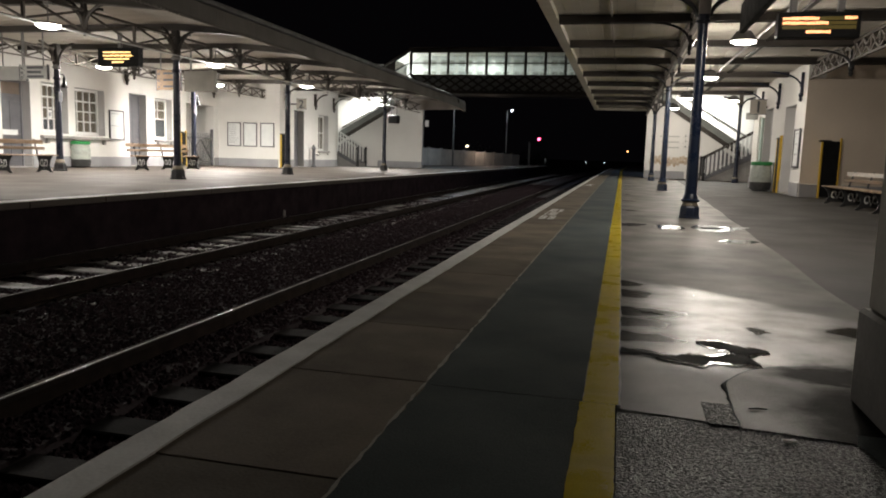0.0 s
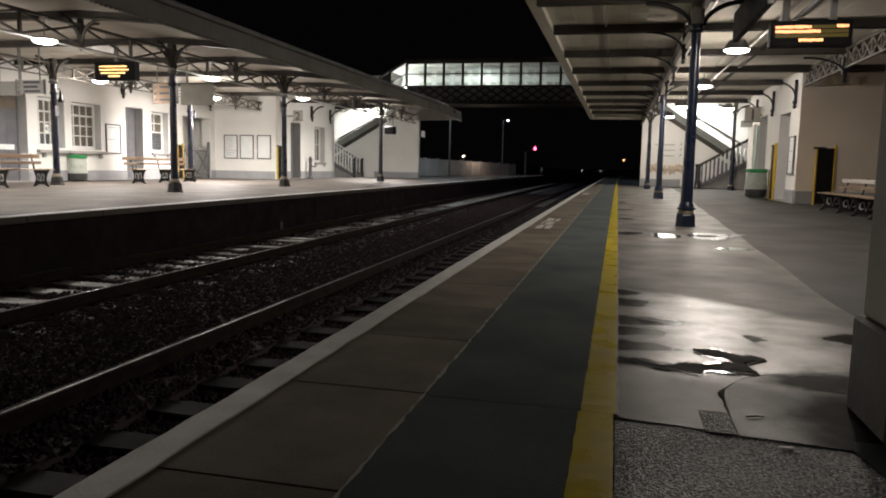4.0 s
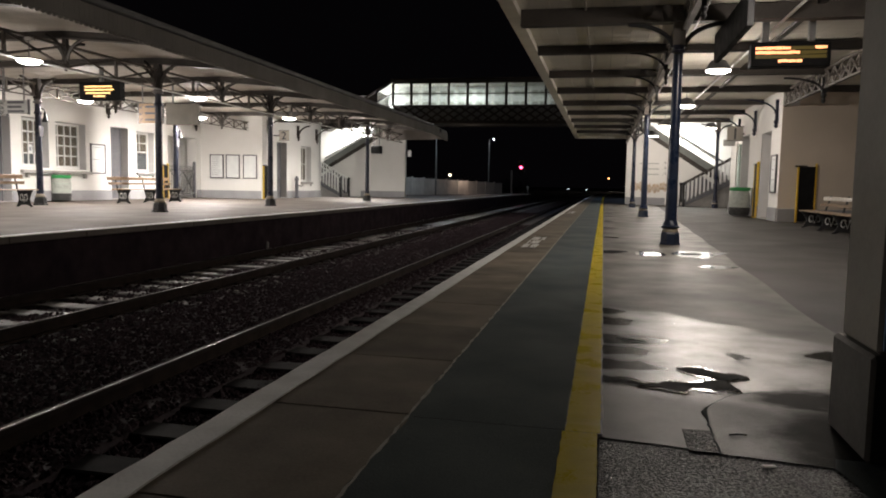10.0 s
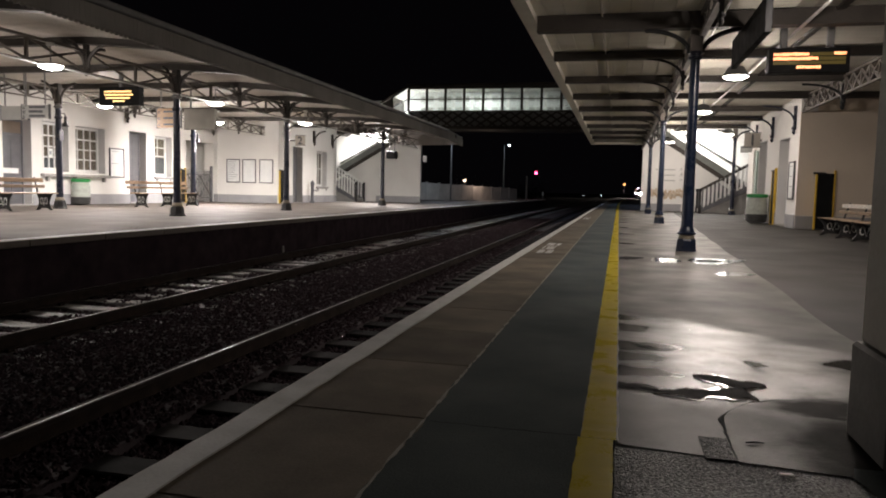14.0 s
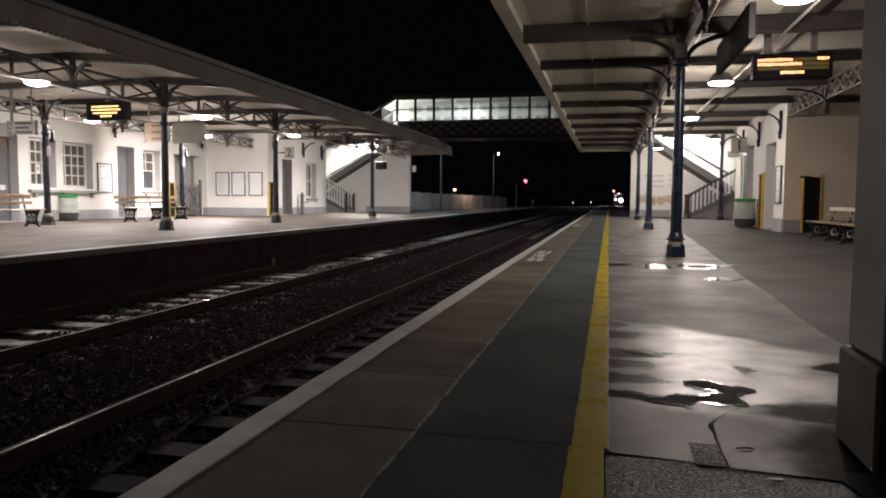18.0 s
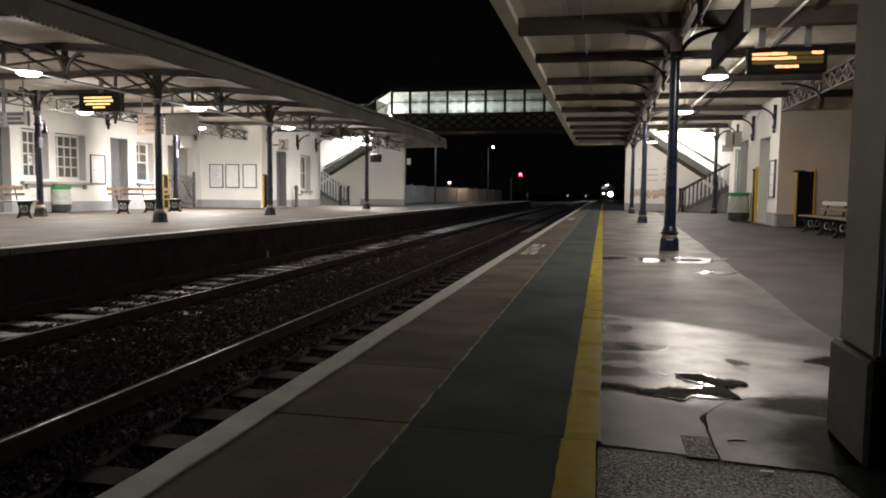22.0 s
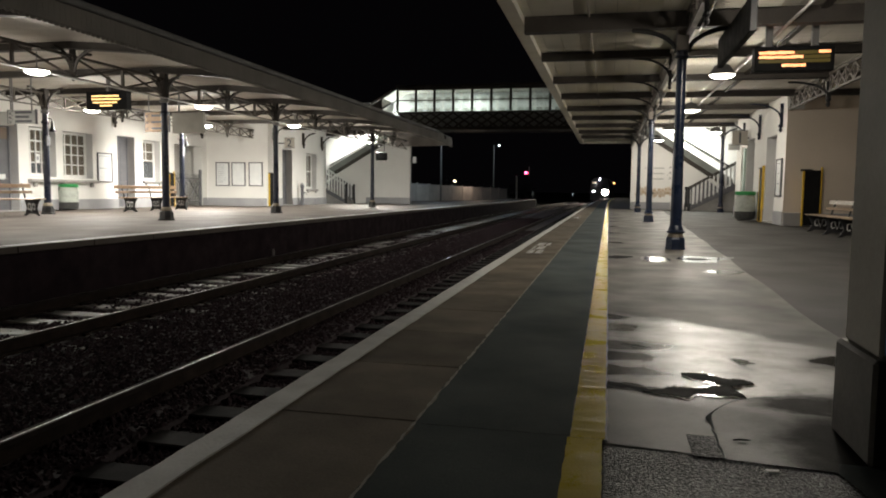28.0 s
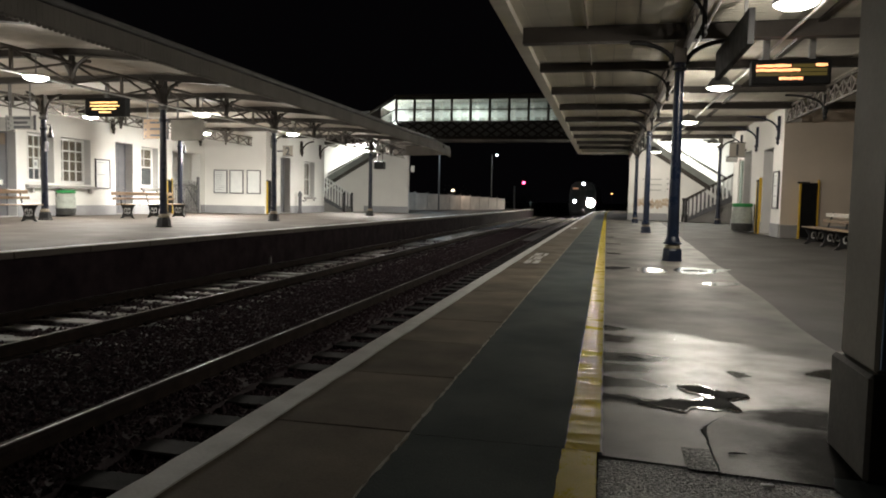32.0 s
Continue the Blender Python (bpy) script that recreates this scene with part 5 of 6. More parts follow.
while y < 38.0:
    back_x, up = WALL_L if y < 33.0 else -11.3, random.uniform(0, 0.004)
    e = eave(y + 0.3)
    zf = 3.50 + 0.08 * e
    slab(boards, [(back_x, FZ + up), (FRONT, FZ + up), (-7.87 - e, zf + up), (-7.87 - e, zf + 0.03), (FRONT, FZ + 0.03), (back_x, FZ + 0.03)], y + 0.004, y + 0.296)
    y += 0.30
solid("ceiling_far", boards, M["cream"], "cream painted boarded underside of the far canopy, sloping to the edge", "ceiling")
deck = bmesh.new()
for xb, ya, yb in [(WALL_L - 0.4, -6, CUT)] + [(-11.35, CUT + 0.51 * k, CUT + 0.51 * (k + 1)) for k in range(10)]:
    xf, zf = -7.80 - eave(yb), 3.536 + 0.08 * eave(yb)
    slab(deck, [(xb, FZ + 0.035), (FRONT, FZ + 0.035), (xf, zf), (xf, zf + 0.034), (FRONT, FZ + 0.075), (xb, FZ + 0.075)], ya, yb)
part("roof_deck", deck, M["girder"], far_canopy, "grey roof covering")
part("fascia", boxes((-7.86, -6, 3.20, -7.80, CUT, 3.535), bevel=0.01), M["fascia"], far_canopy, "grey fascia board")
skew = bmesh.new()
for z in (3.20, 3.535):
    for x, y in ((-7.86, CUT), (-7.80, CUT), (-7.80 - eave(38.1), 38.1), (-7.86 - eave(38.1), 38.1)):
        skew.verts.new((x, y, z))
v = list(skew.verts)
for q in ((0, 3, 2, 1), (4, 5, 6, 7), (0, 1, 5, 4), (1, 2, 6, 5), (2, 3, 7, 6), (3, 0, 4, 7)):
    skew.faces.new([v[k] for k in q])
part("angled_fascia", skew, M["fascia"], far_canopy, "fascia board drawn back towards the canopy end")
part("gutter", boxes((-7.80, -6, 3.46, -7.70, CUT, 3.57), bevel=0.02), M["girder"], far_canopy, "grey iron gutter")
part("end_fascia", slab(bmesh.new(), [(-11.3, 3.13), (-8.25, 3.20), (-8.25, 3.56), (FRONT, FZ + 0.035), (-11.3, FZ + 0.035)], 38.05, 38.11), M["far_iron"], far_canopy, "dull brown-grey boarded end valance")
val = bmesh.new()
y = -4.0
while y < 38.0:
    e = eave(y + 0.11)
    box(val, -7.795 - e, y + 0.0015, 3.14, -7.765 - e, y + 0.1085, 3.45)
    lathe(val, [(0.02, 3.10), (0.05, 3.14)], 8, -7.78 - e, y + 0.055)
    y += 0.11
tagged(part("valance", val, M["fascia"], far_canopy, "grey boarded valance with rounded board ends"), kind="stuff")


def far_beam(xw, yy):
    """An iron beam that follows the boards: level to the columns, then falling to the fascia."""
    bm = slab(bmesh.new(), [(xw, 3.59), (FRONT, 3.59), (-7.88, 3.36), (-7.88, 3.498), (FRONT, FZ - 0.002), (xw, FZ - 0.002)], yy - 0.045, yy + 0.045)
    return slab(bm, [(xw, 3.565), (FRONT, 3.565), (-7.88, 3.335), (-7.88, 3.36), (FRONT, 3.59), (xw, 3.59)], yy - 0.09, yy + 0.09)


MODS = [3.5, 6.65, 9.8, 12.9, 16.0, 19.05, 22.1, 25.4, 28.75, 32.1, 35.3]
for yy in MODS:
    xw = WALL_L if yy < 33 else -11.3
    part("beam", far_beam(xw, yy), M["beam"], far_canopy, "dark grey iron beam")
for gx, z0, z1 in ((FRONT, 2.98, 3.45), (BACK, 3.06, 3.45)):
    lat = bmesh.new()
    last = 37.9 if gx == FRONT else 32.9
    box(lat, gx - 0.03, -6, z0, gx + 0.03, last, z0 + 0.028)
    box(lat, gx - 0.04, -6, z1 - 0.05, gx + 0.04, last, z1)
    y, pitch = (-5.7, 1.55) if gx == FRONT else (-6.0, 0.95)
    while y < last - pitch:
        bar(lat, (gx, y, z0 + 0.03), (gx, y + pitch, z1 - 0.03), 0.022, 0.045)
        bar(lat, (gx, y + pitch, z0 + 0.03), (gx, y, z1 - 0.03), 0.022, 0.045)
        bar(lat, (gx, y, z0 + 0.03), (gx, y, z1 - 0.03), 0.05, 0.06)
        y += pitch
    part("lattice_girder", lat, M["far_iron"], far_canopy, "brown-grey iron lattice girder")
part("conduit", tube(bmesh.new(), [(FRONT + 0.07, -5, 2.965), (FRONT + 0.07, 37.8, 2.965)], 0.017, 8), M["white_gloss"], far_canopy, "white conduit along the girder")
# turned pendants between the columns
for gx in (FRONT, BACK):
    for yy in (12.9, 19.05, 25.4, 28.75, 35.3) if gx == FRONT else (14.7, 21.3, 28.1):
        bm = bmesh.new()
        bar(bm, (gx, yy, 3.10), (gx, yy, 3.57), 0.09, 0.09)
        lathe(bm, [(0.015, 2.93), (0.05, 2.99), (0.03, 3.03), (0.07, 3.07), (0.06, 3.11)], 10, gx, yy)
        for dx, dy in ((1, 0), (-1, 0), (0, 1), (0, -1)):
            tube(bm, [(gx + dx * (0.04 + 0.5 * (1 - math.cos(a))), yy + dy * (0.04 + 0.5 * (1 - math.cos(a))), 3.12 + 0.43 * math.sin(a)) for a in [k * math.pi / 12 for k in range(7)]], 0.032, 6)
        part("pendant_bracket", bm, M["beam"], far_canopy, "dark iron bracket with a turned drop")
for wx, ys, up in ((WALL_L, (14.7, 17.9, 23.95, 29.9), 0.20), (WALL_L2, (30.9, 34.2, 36.6), 0.02)):
    for yy in ys:
        bm = bmesh.new()
        bar(bm, (wx + 0.06, yy, 3.02 + up), (wx + 0.06, yy, 3.58), 0.10, 0.10)
        lathe(bm, [(0.015, 2.80 + up), (0.06, 2.88 + up), (0.035, 2.92 + up), (0.085, 2.98 + up), (0.07, 3.03 + up)], 10, wx + 0.09, yy)
        tube(bm, [(wx + 0.10 + 0.6 * (1 - math.cos(a)), yy, 3.04 + up + (0.52 - up) * math.sin(a)) for a in [k * math.pi / 12 for k in range(7)]], 0.036, 6)
        part("wall_bracket", bm, M["beam"], far_canopy, "dark iron wall bracket with a turned drop")


# ---- platform lamps ----
def platform_lamp(x, y, z, top, watts, tint=(1.0, 0.925, 0.86), deep=True):
    l = thing("platform_lamp", pose(x, y, z), "lit oval lamp hanging under the canopy", "lamp", "canopy lamps")
    part("lamp_glass", lathe(bmesh.new(), [(0.05, -0.055 if deep else -0.082), (0.15, -0.045 if deep else -0.066), (0.205, -0.02 if deep else -0.034), (0.22, 0.0)], 20), M["lamp_glass"], l, "glowing white glass", True)
    hood = [(0.232, -0.004), (0.232, 0.02), (0.205, 0.05), (0.17, 0.11), (0.13, 0.17), (0.05, 0.20)] if deep else [(0.226, -0.004), (0.226, 0.012), (0.19, 0.03), (0.05, 0.045)]
    housing = part("housing", lathe(bmesh.new(), hood, 20), M["girder"], l, "grey domed housing" if deep else "shallow grey housing", True)
    part("stem", lathe(bmesh.new(), [(0.012, hood[-1][1]), (0.012, top - z if deep else 0.40)], 8), M["girder"], housing)
    if not deep:
        girder_x = (FRONT if x > -13 else BACK) - x
        part("arm", bar(bmesh.new(), (0, 0, 0.39), (girder_x, 0, 0.39), 0.03, 0.03), M["far_iron"], housing)
        part("junction_box", boxes((-0.06, -0.05, 0.36, 0.06, 0.05, 0.42), bevel=0.008), M["white_gloss"], housing, "small white junction box")
    glow_lamp("lamp_light", x, y, z - 0.09, watts[0], 0.42, tint, spread=165 if x < -5 else 180)
    point_lamp("lamp_spill", x, y, z - 0.14, watts[1], 0.12, tint)


for x, yy, z in ((1.894, 8.42, 2.95), (1.958, 14.16, 2.95), (2.03, 20.0, 2.95), (2.0, 26.35, 2.95), (2.13, 34.2, 3.15), (3.95, 29.7, 3.15)):
    platform_lamp(x, yy, z, CZ if yy < 29.5 else 4.4, LAMP_NEAR, WARM)
# the lamp at y 33.12 is added behind a column, lighting office and stair
for x, yy, z in ((-10.47, 11.77, 2.955), (-10.47, 17.53, 2.955), (-10.47, 23.23, 2.955), (-15.0, 18.97, 3.07), (-15.0, 25.3, 3.177), (-10.47, 6.0, 2.955), (-15.0, 12.72, 3.167), (-10.97, 33.12, 3.06)):
    platform_lamp(x, yy, z, FZ, [w * k for w, k in zip(LAMP_FAR, (3.3, 3.1) if yy > 22 and x < -12 else (1.5, 1.05) if x < -12 else (2.0, 2.3) if yy > 28 else (0.30, 0.50))], deep=False)

# ---- footbridge ----
BY0, BY1 = 40.5, 42.7
bridge = thing("footbridge", pose(0, 0, 0), "covered iron footbridge with lit windows above lattice girders", "footbridge", "", "structure")
XL, XR = -11.9, 1.1
part("deck", boxes((XL, BY0, 4.26, XR, BY1, 4.40)), M["beam"], bridge, "dark bridge deck")
part("roof", boxes((XL - 0.1, BY0 - 0.15, 6.62, XR + 0.2, BY1 + 0.15, 6.74)), M["beam"], bridge, "dark shallow bridge roof")
part("roof_lining", boxes((XL, BY0 + 0.03, 6.58, XR, BY1 - 0.03, 6.618)), M["white"], bridge)
for yy, inner in ((BY0, 1), (BY1, -1)):
    lat = bmesh.new()
    box(lat, XL, yy - 0.05, 4.22, XR, yy + 0.05, 4.34)
    box(lat, XL, yy - 0.06, 5.16, XR, yy + 0.06, 5.26)
    x = XL
    while x < XR - 0.5:
        bar(lat, (x, yy, 4.32), (x + 1.3, yy, 5.18), 0.03, 0.10)
        bar(lat, (x + 1.3, yy, 4.32), (x, yy, 5.18), 0.03, 0.10)
        x += 0.65
    part("lattice_girder", lat, M["beam"], bridge, "dark iron lattice girder")
    part("backing_sheet", boxes((XL, yy + 0.10 * inner - 0.01, 4.40, XR, yy + 0.10 * inner + 0.01, 5.2)), M["girder"], bridge, "dull sheet behind the lattice")
part("head_rail", boxes((XL, BY0 - 0.05, 6.46, XR, BY0 + 0.05, 6.62)), M["beam"], bridge, "dark rail under the eaves")
n = 12
for k in range(n + 1):
    x = XL + (XR - XL) * k / n
    part("window_post", boxes((x - 0.07, BY0 - 0.04, 5.26, x + 0.07, BY0 + 0.04, 6.46)), M["beam"], bridge)
    part("window_post", boxes((x - 0.045, BY1 - 0.012, 5.26, x + 0.045, BY1 + 0.04, 6.62)), M["white"], bridge)
    if k < n:
        x1 = XL + (XR - XL) * (k + 1) / n
        part("window_rail", boxes((x + 0.07, BY0 - 0.03, 5.86, x1 - 0.07, BY0 + 0.03, 5.92)), M["beam"], bridge)
        for z0, z1 in ((5.26, 5.86), (5.92, 6.46)):
            p = part("pane", boxes((x + 0.07, BY0 - 0.004, z0, x1 - 0.07, BY0 + 0.004, z1)), M["glass"], bridge)
            p.visible_shadow = False
            part("back_panel", boxes((x + 0.046, BY1 + 0.002, z0 - (0.06 if z0 > 5.5 else 0), x1 - 0.046, BY1 + 0.02, z1 if z1 < 6 else 6.6)), M["frosted"], bridge, "pale frosted panel")
            for j in range(2):
                xa = x + 0.12 + 0.44 * j
                part("back_pane", boxes((xa, BY1 - 0.006, z0 + 0.10, xa + 0.36, BY1 + 0.001, z0 + 0.42)), M["sign"], bridge, "dull pane in the back wall")
for k in range(4):
    x = -11.1 + 3.1 * k
    part("strip_light", boxes((x - 0.6, 40.70, 6.52, x + 0.6, 40.85, 6.575), bevel=0.01), M["tube"], bridge, "lit fluorescent strip light")
    glow_lamp("bridge_light", x, 40.95, 6.50, (30, 175, 18, 24)[k], 0.5, (0.96, 1.0, 0.93))

# dark panel added to hide the lit wall behind the hood
part("hood_cladding", slab(bmesh.new(), [(XL - 0.92, 4.02), (XL - 0.92, 6.03), (XL - 4.5, 3.95), (XL - 4.5, 3.9)], BY0 - 0.03, BY0 + 0.03), M["beam"], bridge, "dark panel added beside the hood to hide the lit stair wall")
point_lamp("stair_light", XL - 0.5, 41.9, 5.0, 110, 0.12, (1.0, 0.98, 0.93))
# sloping glazed hood where the stair leaves the bridge
for nm, s, bx in (("left", -1, XL), ("right", 1, XR)):
    bm = bmesh.new()
    slab(bm, [(bx, 6.62), (bx + s * 4.6, 3.9), (bx + s * 4.6, 4.0), (bx, 6.74)], BY0 - 0.04, BY1 + 0.1)
    part("stair_roof", bm, M["beam"], bridge, "dark sloping stair roof")
    # white sheet added to brighten the hood, seen through its glass
    part("hood_lining", slab(bmesh.new(), [(bx, 6.58), (bx + s * 0.9, 6.048), (bx + s * 0.9, 6.068), (bx, 6.60)], BY0 + 0.06, BY1 - 0.03), M["white"], bridge, "white lining added under the stair roof to brighten the hood")
    bm = bmesh.new()
    slab(bm, [(bx, 4.4), (bx + s * 0.9, 4.07), (bx + s * 0.9, 6.05), (bx, 6.6)], BY1 - 0.02, BY1)
    part("back_panel", bm, M["frosted"], bridge)
    bm = bmesh.new()
    bar(bm, (bx, BY0, 5.30), (bx + s * 1.3, BY0, 4.62), 0.09, 0.06)
    bar(bm, (bx, BY0, 5.95), (bx + s * 1.3, BY0, 5.27), 0.05, 0.05)
    bar(bm, (bx + s * 1.0, BY0, 4.8), (bx + s * 1.0, BY0, 6.05), 0.07, 0.06)
    bar(bm, (bx, BY0, 6.58), (bx + s * 1.0, BY0, 5.98), 0.06, 0.06)
    part("hood_frame", bm, M["navy"], bridge)
    p = part("hood_pane", slab(bmesh.new(), [(bx, 4.42), (bx + s * 0.92, 4.1), (bx + s * 0.92, 6.0), (bx, 6.55)], BY0 + 0.04, BY0 + 0.048), M["glass"], bridge)
    p.visible_shadow = False


def stair_tower(s, x_end, yf, x_foot, x_turn, z_turn, pitch):
    """s = +1: climbs from the turn towards +x (far side); -1 mirrored. Upper flight in front, wall below it."""
    st = thing("footbridge_stair", pose(0, 0, 0), "white walled footbridge stair with a lit upper flight and white railings", "stairs", "footbridge stairs", "structure")
    # wall under the upper flight
    xt = x_turn
    bm = bmesh.new()
    z_end = z_turn + pitch * abs(x_end - xt)
    slab(bm, [(x_end, 0.0), (x_end, z_end - 0.04), (xt, z_turn - 0.10), (xt, 0.0)], yf, yf + 0.25)
    part("wall", bm, M["white"], st, "white painted stair wall")
    part("plinth", boxes((min(x_end, x_foot + s * 0.7), yf - 0.03, 0.001, max(x_end, x_foot + s * 0.7), yf, 0.36), bevel=0.008), M["plinth"], st)
    bm = bmesh.new()
    slab(bm, [(xt - s * 0.3, z_turn - 0.18), (x_end, z_end + 0.0), (x_end, z_end + 0.36), (xt - s * 0.3, z_turn + 0.18)], yf - 0.06, yf)
    part("stringer", bm, M["stringer"], st, "grey-green sloping stringer")
    bm = bmesh.new()
    slab(bm, [(xt - s * 0.3, z_turn - 0.42), (x_end, z_end - 0.24), (x_end, z_end - 0.002), (xt - s * 0.3, z_turn - 0.182)], yf - 0.05, yf - 0.002)
    part("soffit", bm, M["beam"], st, "dark underside of the flight")
    # lit back wall and side wall
    xb0, xb1 = sorted((x_end - s * 1.07, xt - s * 3.2))
    part("back_wall", boxes((xb0, yf + 2.6, 0, xb1, yf + 2.8, 6.2)), M["white"], st, "brightly lit white back wall")
    # dark brick colour stands in for the shade on this face
    part("side_wall", boxes((min(x_end - s * 0.86, x_end - s * 1.06), yf + 0.25, 0, max(x_end - s * 0.86, x_end - s * 1.06), yf + 2.8, 4.0)), M["brick"], st, "side wall coloured dark for its unlit face")
    part("roof", boxes((xb0, yf + 0.6, 4.75, xb1, yf + 2.8, 4.85)), M["white"], st, "pale stair roof lining")
    bm = bmesh.new()
    bar(bm, (xt - s * 0.3, yf + 2.5, z_turn + 1.0), (x_end, yf + 2.5, z_end + 1.0), 0.075, 0.06)
    part("wall_rail", bm, M["iron"], st, "dark handrail on the back wall")
    # upper treads
    k = 0
    x, z = xt, z_turn - 0.15
    while abs(x - xt) < abs(x_end - xt) - 0.3:
        part("tread", boxes((min(x, x + s * 0.3), yf + 0.25, z - 0.34, max(x, x + s * 0.3), yf + 2.4, z)), M["stone"], st)
        x += s * 0.30
        z += 0.18
    # grey panel added behind the balusters as the shade below the upper flight
    d = (z_turn - 1.35 + pitch * abs(x_foot - xt)) / (0.58 + pitch)
    bm = bmesh.new()
    slab(bm, [(x_foot, 0.001), (x_foot, 0.93), (x_foot - s * d, 0.93 + 0.58 * d), (xt + s * 0.05, z_turn - 0.43), (xt + s * 0.05, 0.001)], yf - 0.036, yf - 0.002)
    part("boarding", bm, M["door"], st, "grey panel standing in for shade behind the balusters")
    # lower flight climbs away from the foot
    for off in (0.0, 1.35):
        bm = bmesh.new()
        L = 3.0
        bar(bm, (x_foot, yf - 1.5 + off, 1.02), (x_foot - s * L, yf - 1.5 + off, 1.02 + 0.58 * L), 0.06, 0.06)
        part("handrail", bm, M["white_gloss"] if s > 0 else M["beam"], st, "white handrail" if s > 0 else "dark handrail")
        bm = bmesh.new()
        slab(bm, [(x_foot, 0.0), (x_foot - s * L, 0.58 * L - 0.25), (x_foot - s * L, 0.58 * L + 0.12), (x_foot, 0.20)], yf - 1.53 + off, yf - 1.47 + off)
        part("lower_stringer", bm, M["door"], st, "grey stringer")
        part("newel_post", lathe(bmesh.new(), [(0.07, 0), (0.07, 0.30), (0.045, 0.36), (0.05, 0.7), (0.04, 0.95), (0.07, 1.0), (0.07, 1.08), (0.03, 1.12)], 12, x_foot, yf - 1.5 + off), M["iron"], st, "turned black newel post", True)
        for j in range(1, 17):
            xx = x_foot - s * j * 0.175
            zz = j * 0.175 * 0.58
            part("baluster", boxes((xx - 0.034, yf - 1.53 + off, zz + 0.12, xx + 0.034, yf - 1.47 + off, zz + 1.0)), M["white_gloss"], st)
    for j in range(10):
        xx = x_foot - s * j * 0.3
        part("step", boxes((min(xx, xx - s * 0.3), yf - 1.46, 0.001, max(xx, xx - s * 0.3), yf - 0.19, 0.174 * (j + 1)), bevel=0.01), M["stone"], st)
    return st


stair_tower(1, -11.26, 41.0, -14.65, -16.9, 1.31, 0.584)
stair_tower(-1, 1.06, 36.6, 3.62, 5.6, 1.18, 0.654)
glow_lamp("stair_light", -14.6, 42.2, 4.6, 620, 0.8, (1.0, 0.98, 0.93))
glow_lamp("stair_light", 3.6, 37.9, 4.25, 430, 0.8, (1.0, 0.98, 0.93))


# ---- furniture ----
def bench(m, length, legs, label, top="wood"):
    """Slatted seat along x, front towards -y, on cast-iron ends."""
    b = thing("platform_bench", m, label, "bench", "platform benches")
    for y0, z0 in ((-0.40, 0.44), (-0.27, 0.445), (-0.14, 0.44)):
        part("seat_slat", boxes((0, y0, z0, length, y0 + 0.11, z0 + 0.035), bevel=0.008), M["wood"], b)
    for z0, w in ((0.60, 0.08), (0.75, 0.11)):
        part("back_slat", boxes((0, 0.04 + (z0 - 0.6) * 0.35, z0, length, 0.075 + (z0 - 0.6) * 0.35, z0 + w), bevel=0.008), M[top if z0 > 0.7 else "wood"], b)
    for x in legs:
        bm = bmesh.new()
        side = [(-0.43, 0.43), (-0.37, 0.31), (-0.335, 0.20), (-0.38, 0.07), (-0.45, 0.0), (-0.37, 0.0), (-0.28, 0.055), (-0.08, 0.055), (0.0, 0.0), (0.09, 0.0), (0.03, 0.07), (-0.02, 0.20), (0.0, 0.31), (0.05, 0.43)]
        slab(bm, [(-yy, zz) for yy, zz in side], -0.015, 0.015)
        bmesh.ops.rotate(bm, verts=bm.verts, matrix=Matrix.Rotation(radians(-90), 3, "Z"))
        bmesh.ops.translate(bm, verts=bm.verts, vec=(x, 0, 0))
        tube(bm, [(x, 0.03, 0.42), (x, 0.055, 0.55), (x, 0.14, 0.88)], [0.028, 0.022, 0.018], 6)
        bar(bm, (x, -0.44, 0.43), (x, 0.05, 0.43), 0.03, 0.05)
        end = part("bench_end", bm, M["iron"], b, "black cast-iron end")
        bm2 = bmesh.new()
        for q in (-0.021, 0.021):
            for yc, turn in ((-0.245, 1), (-0.105, -1)):
                tube(bm2, [(x + q, yc + turn * 0.055 * math.cos(0.6 + 0.55 * k) * (1 - 0.05 * k), 0.235 + 0.115 * math.sin(0.6 + 0.55 * k) * (1 - 0.05 * k)) for k in range(10)], 0.011, 5)
            tube(bm2, [(x + q, -0.225, 0.33), (x + q, -0.175, 0.13), (x + q, -0.125, 0.33)], 0.011, 5)
        part("monogram", bm2, M["white_gloss"], end, "white painted cast scroll emblem")
    return b


bench(pose(-15.35, 13.6, 0, 0, 0, 90), 3.4, (0.35, 1.78, 3.13), "long varnished wooden bench on black cast-iron ends")
bench(pose(-15.35, 20.48, 0, 0, 0, 90), 3.4, (0.40, 1.82, 3.30), "long varnished wooden bench on black cast-iron ends")
bench(pose(4.73, 17.76, 0, 0, 0, -90) @ Matrix.Diagonal((1, 1, 0.80, 1)), 3.95, (0.41, 1.61, 2.62, 3.6), "long wooden bench by the beige wall, lamp glare painted on its top rail", "glare_wood")


def litter_bin(m, label):
    b = thing("litter_bin", m, label, "litter bin", "sack litter bins")
    part("sack", lathe(bmesh.new(), [(0.18, 0.05), (0.27, 0.10), (0.30, 0.35), (0.295, 0.60), (0.26, 0.78)], 20), M["bag"], b, "clear plastic sack", True)
    part("rubbish", lathe(bmesh.new(), [(0.18, 0.02), (0.285, 0.06), (0.305, 0.20), (0.306, 0.27), (0.27, 0.30)], 20), M["rubbish"], b, "dark rubbish in the sack", True)
    part("hoop", lathe(bmesh.new(), [(0.28, 0.775), (0.30, 0.78), (0.30, 0.87), (0.27, 0.885), (0.25, 0.875), (0.25, 0.80)], 24), M["green"], b, "bright green plastic hoop", True)
    part("stand", boxes((-0.03, 0.33, 0, 0.03, 0.37, 0.87), (-0.2, 0.2, 0, 0.2, 0.40, 0.02)), M["iron"], b)
    return b


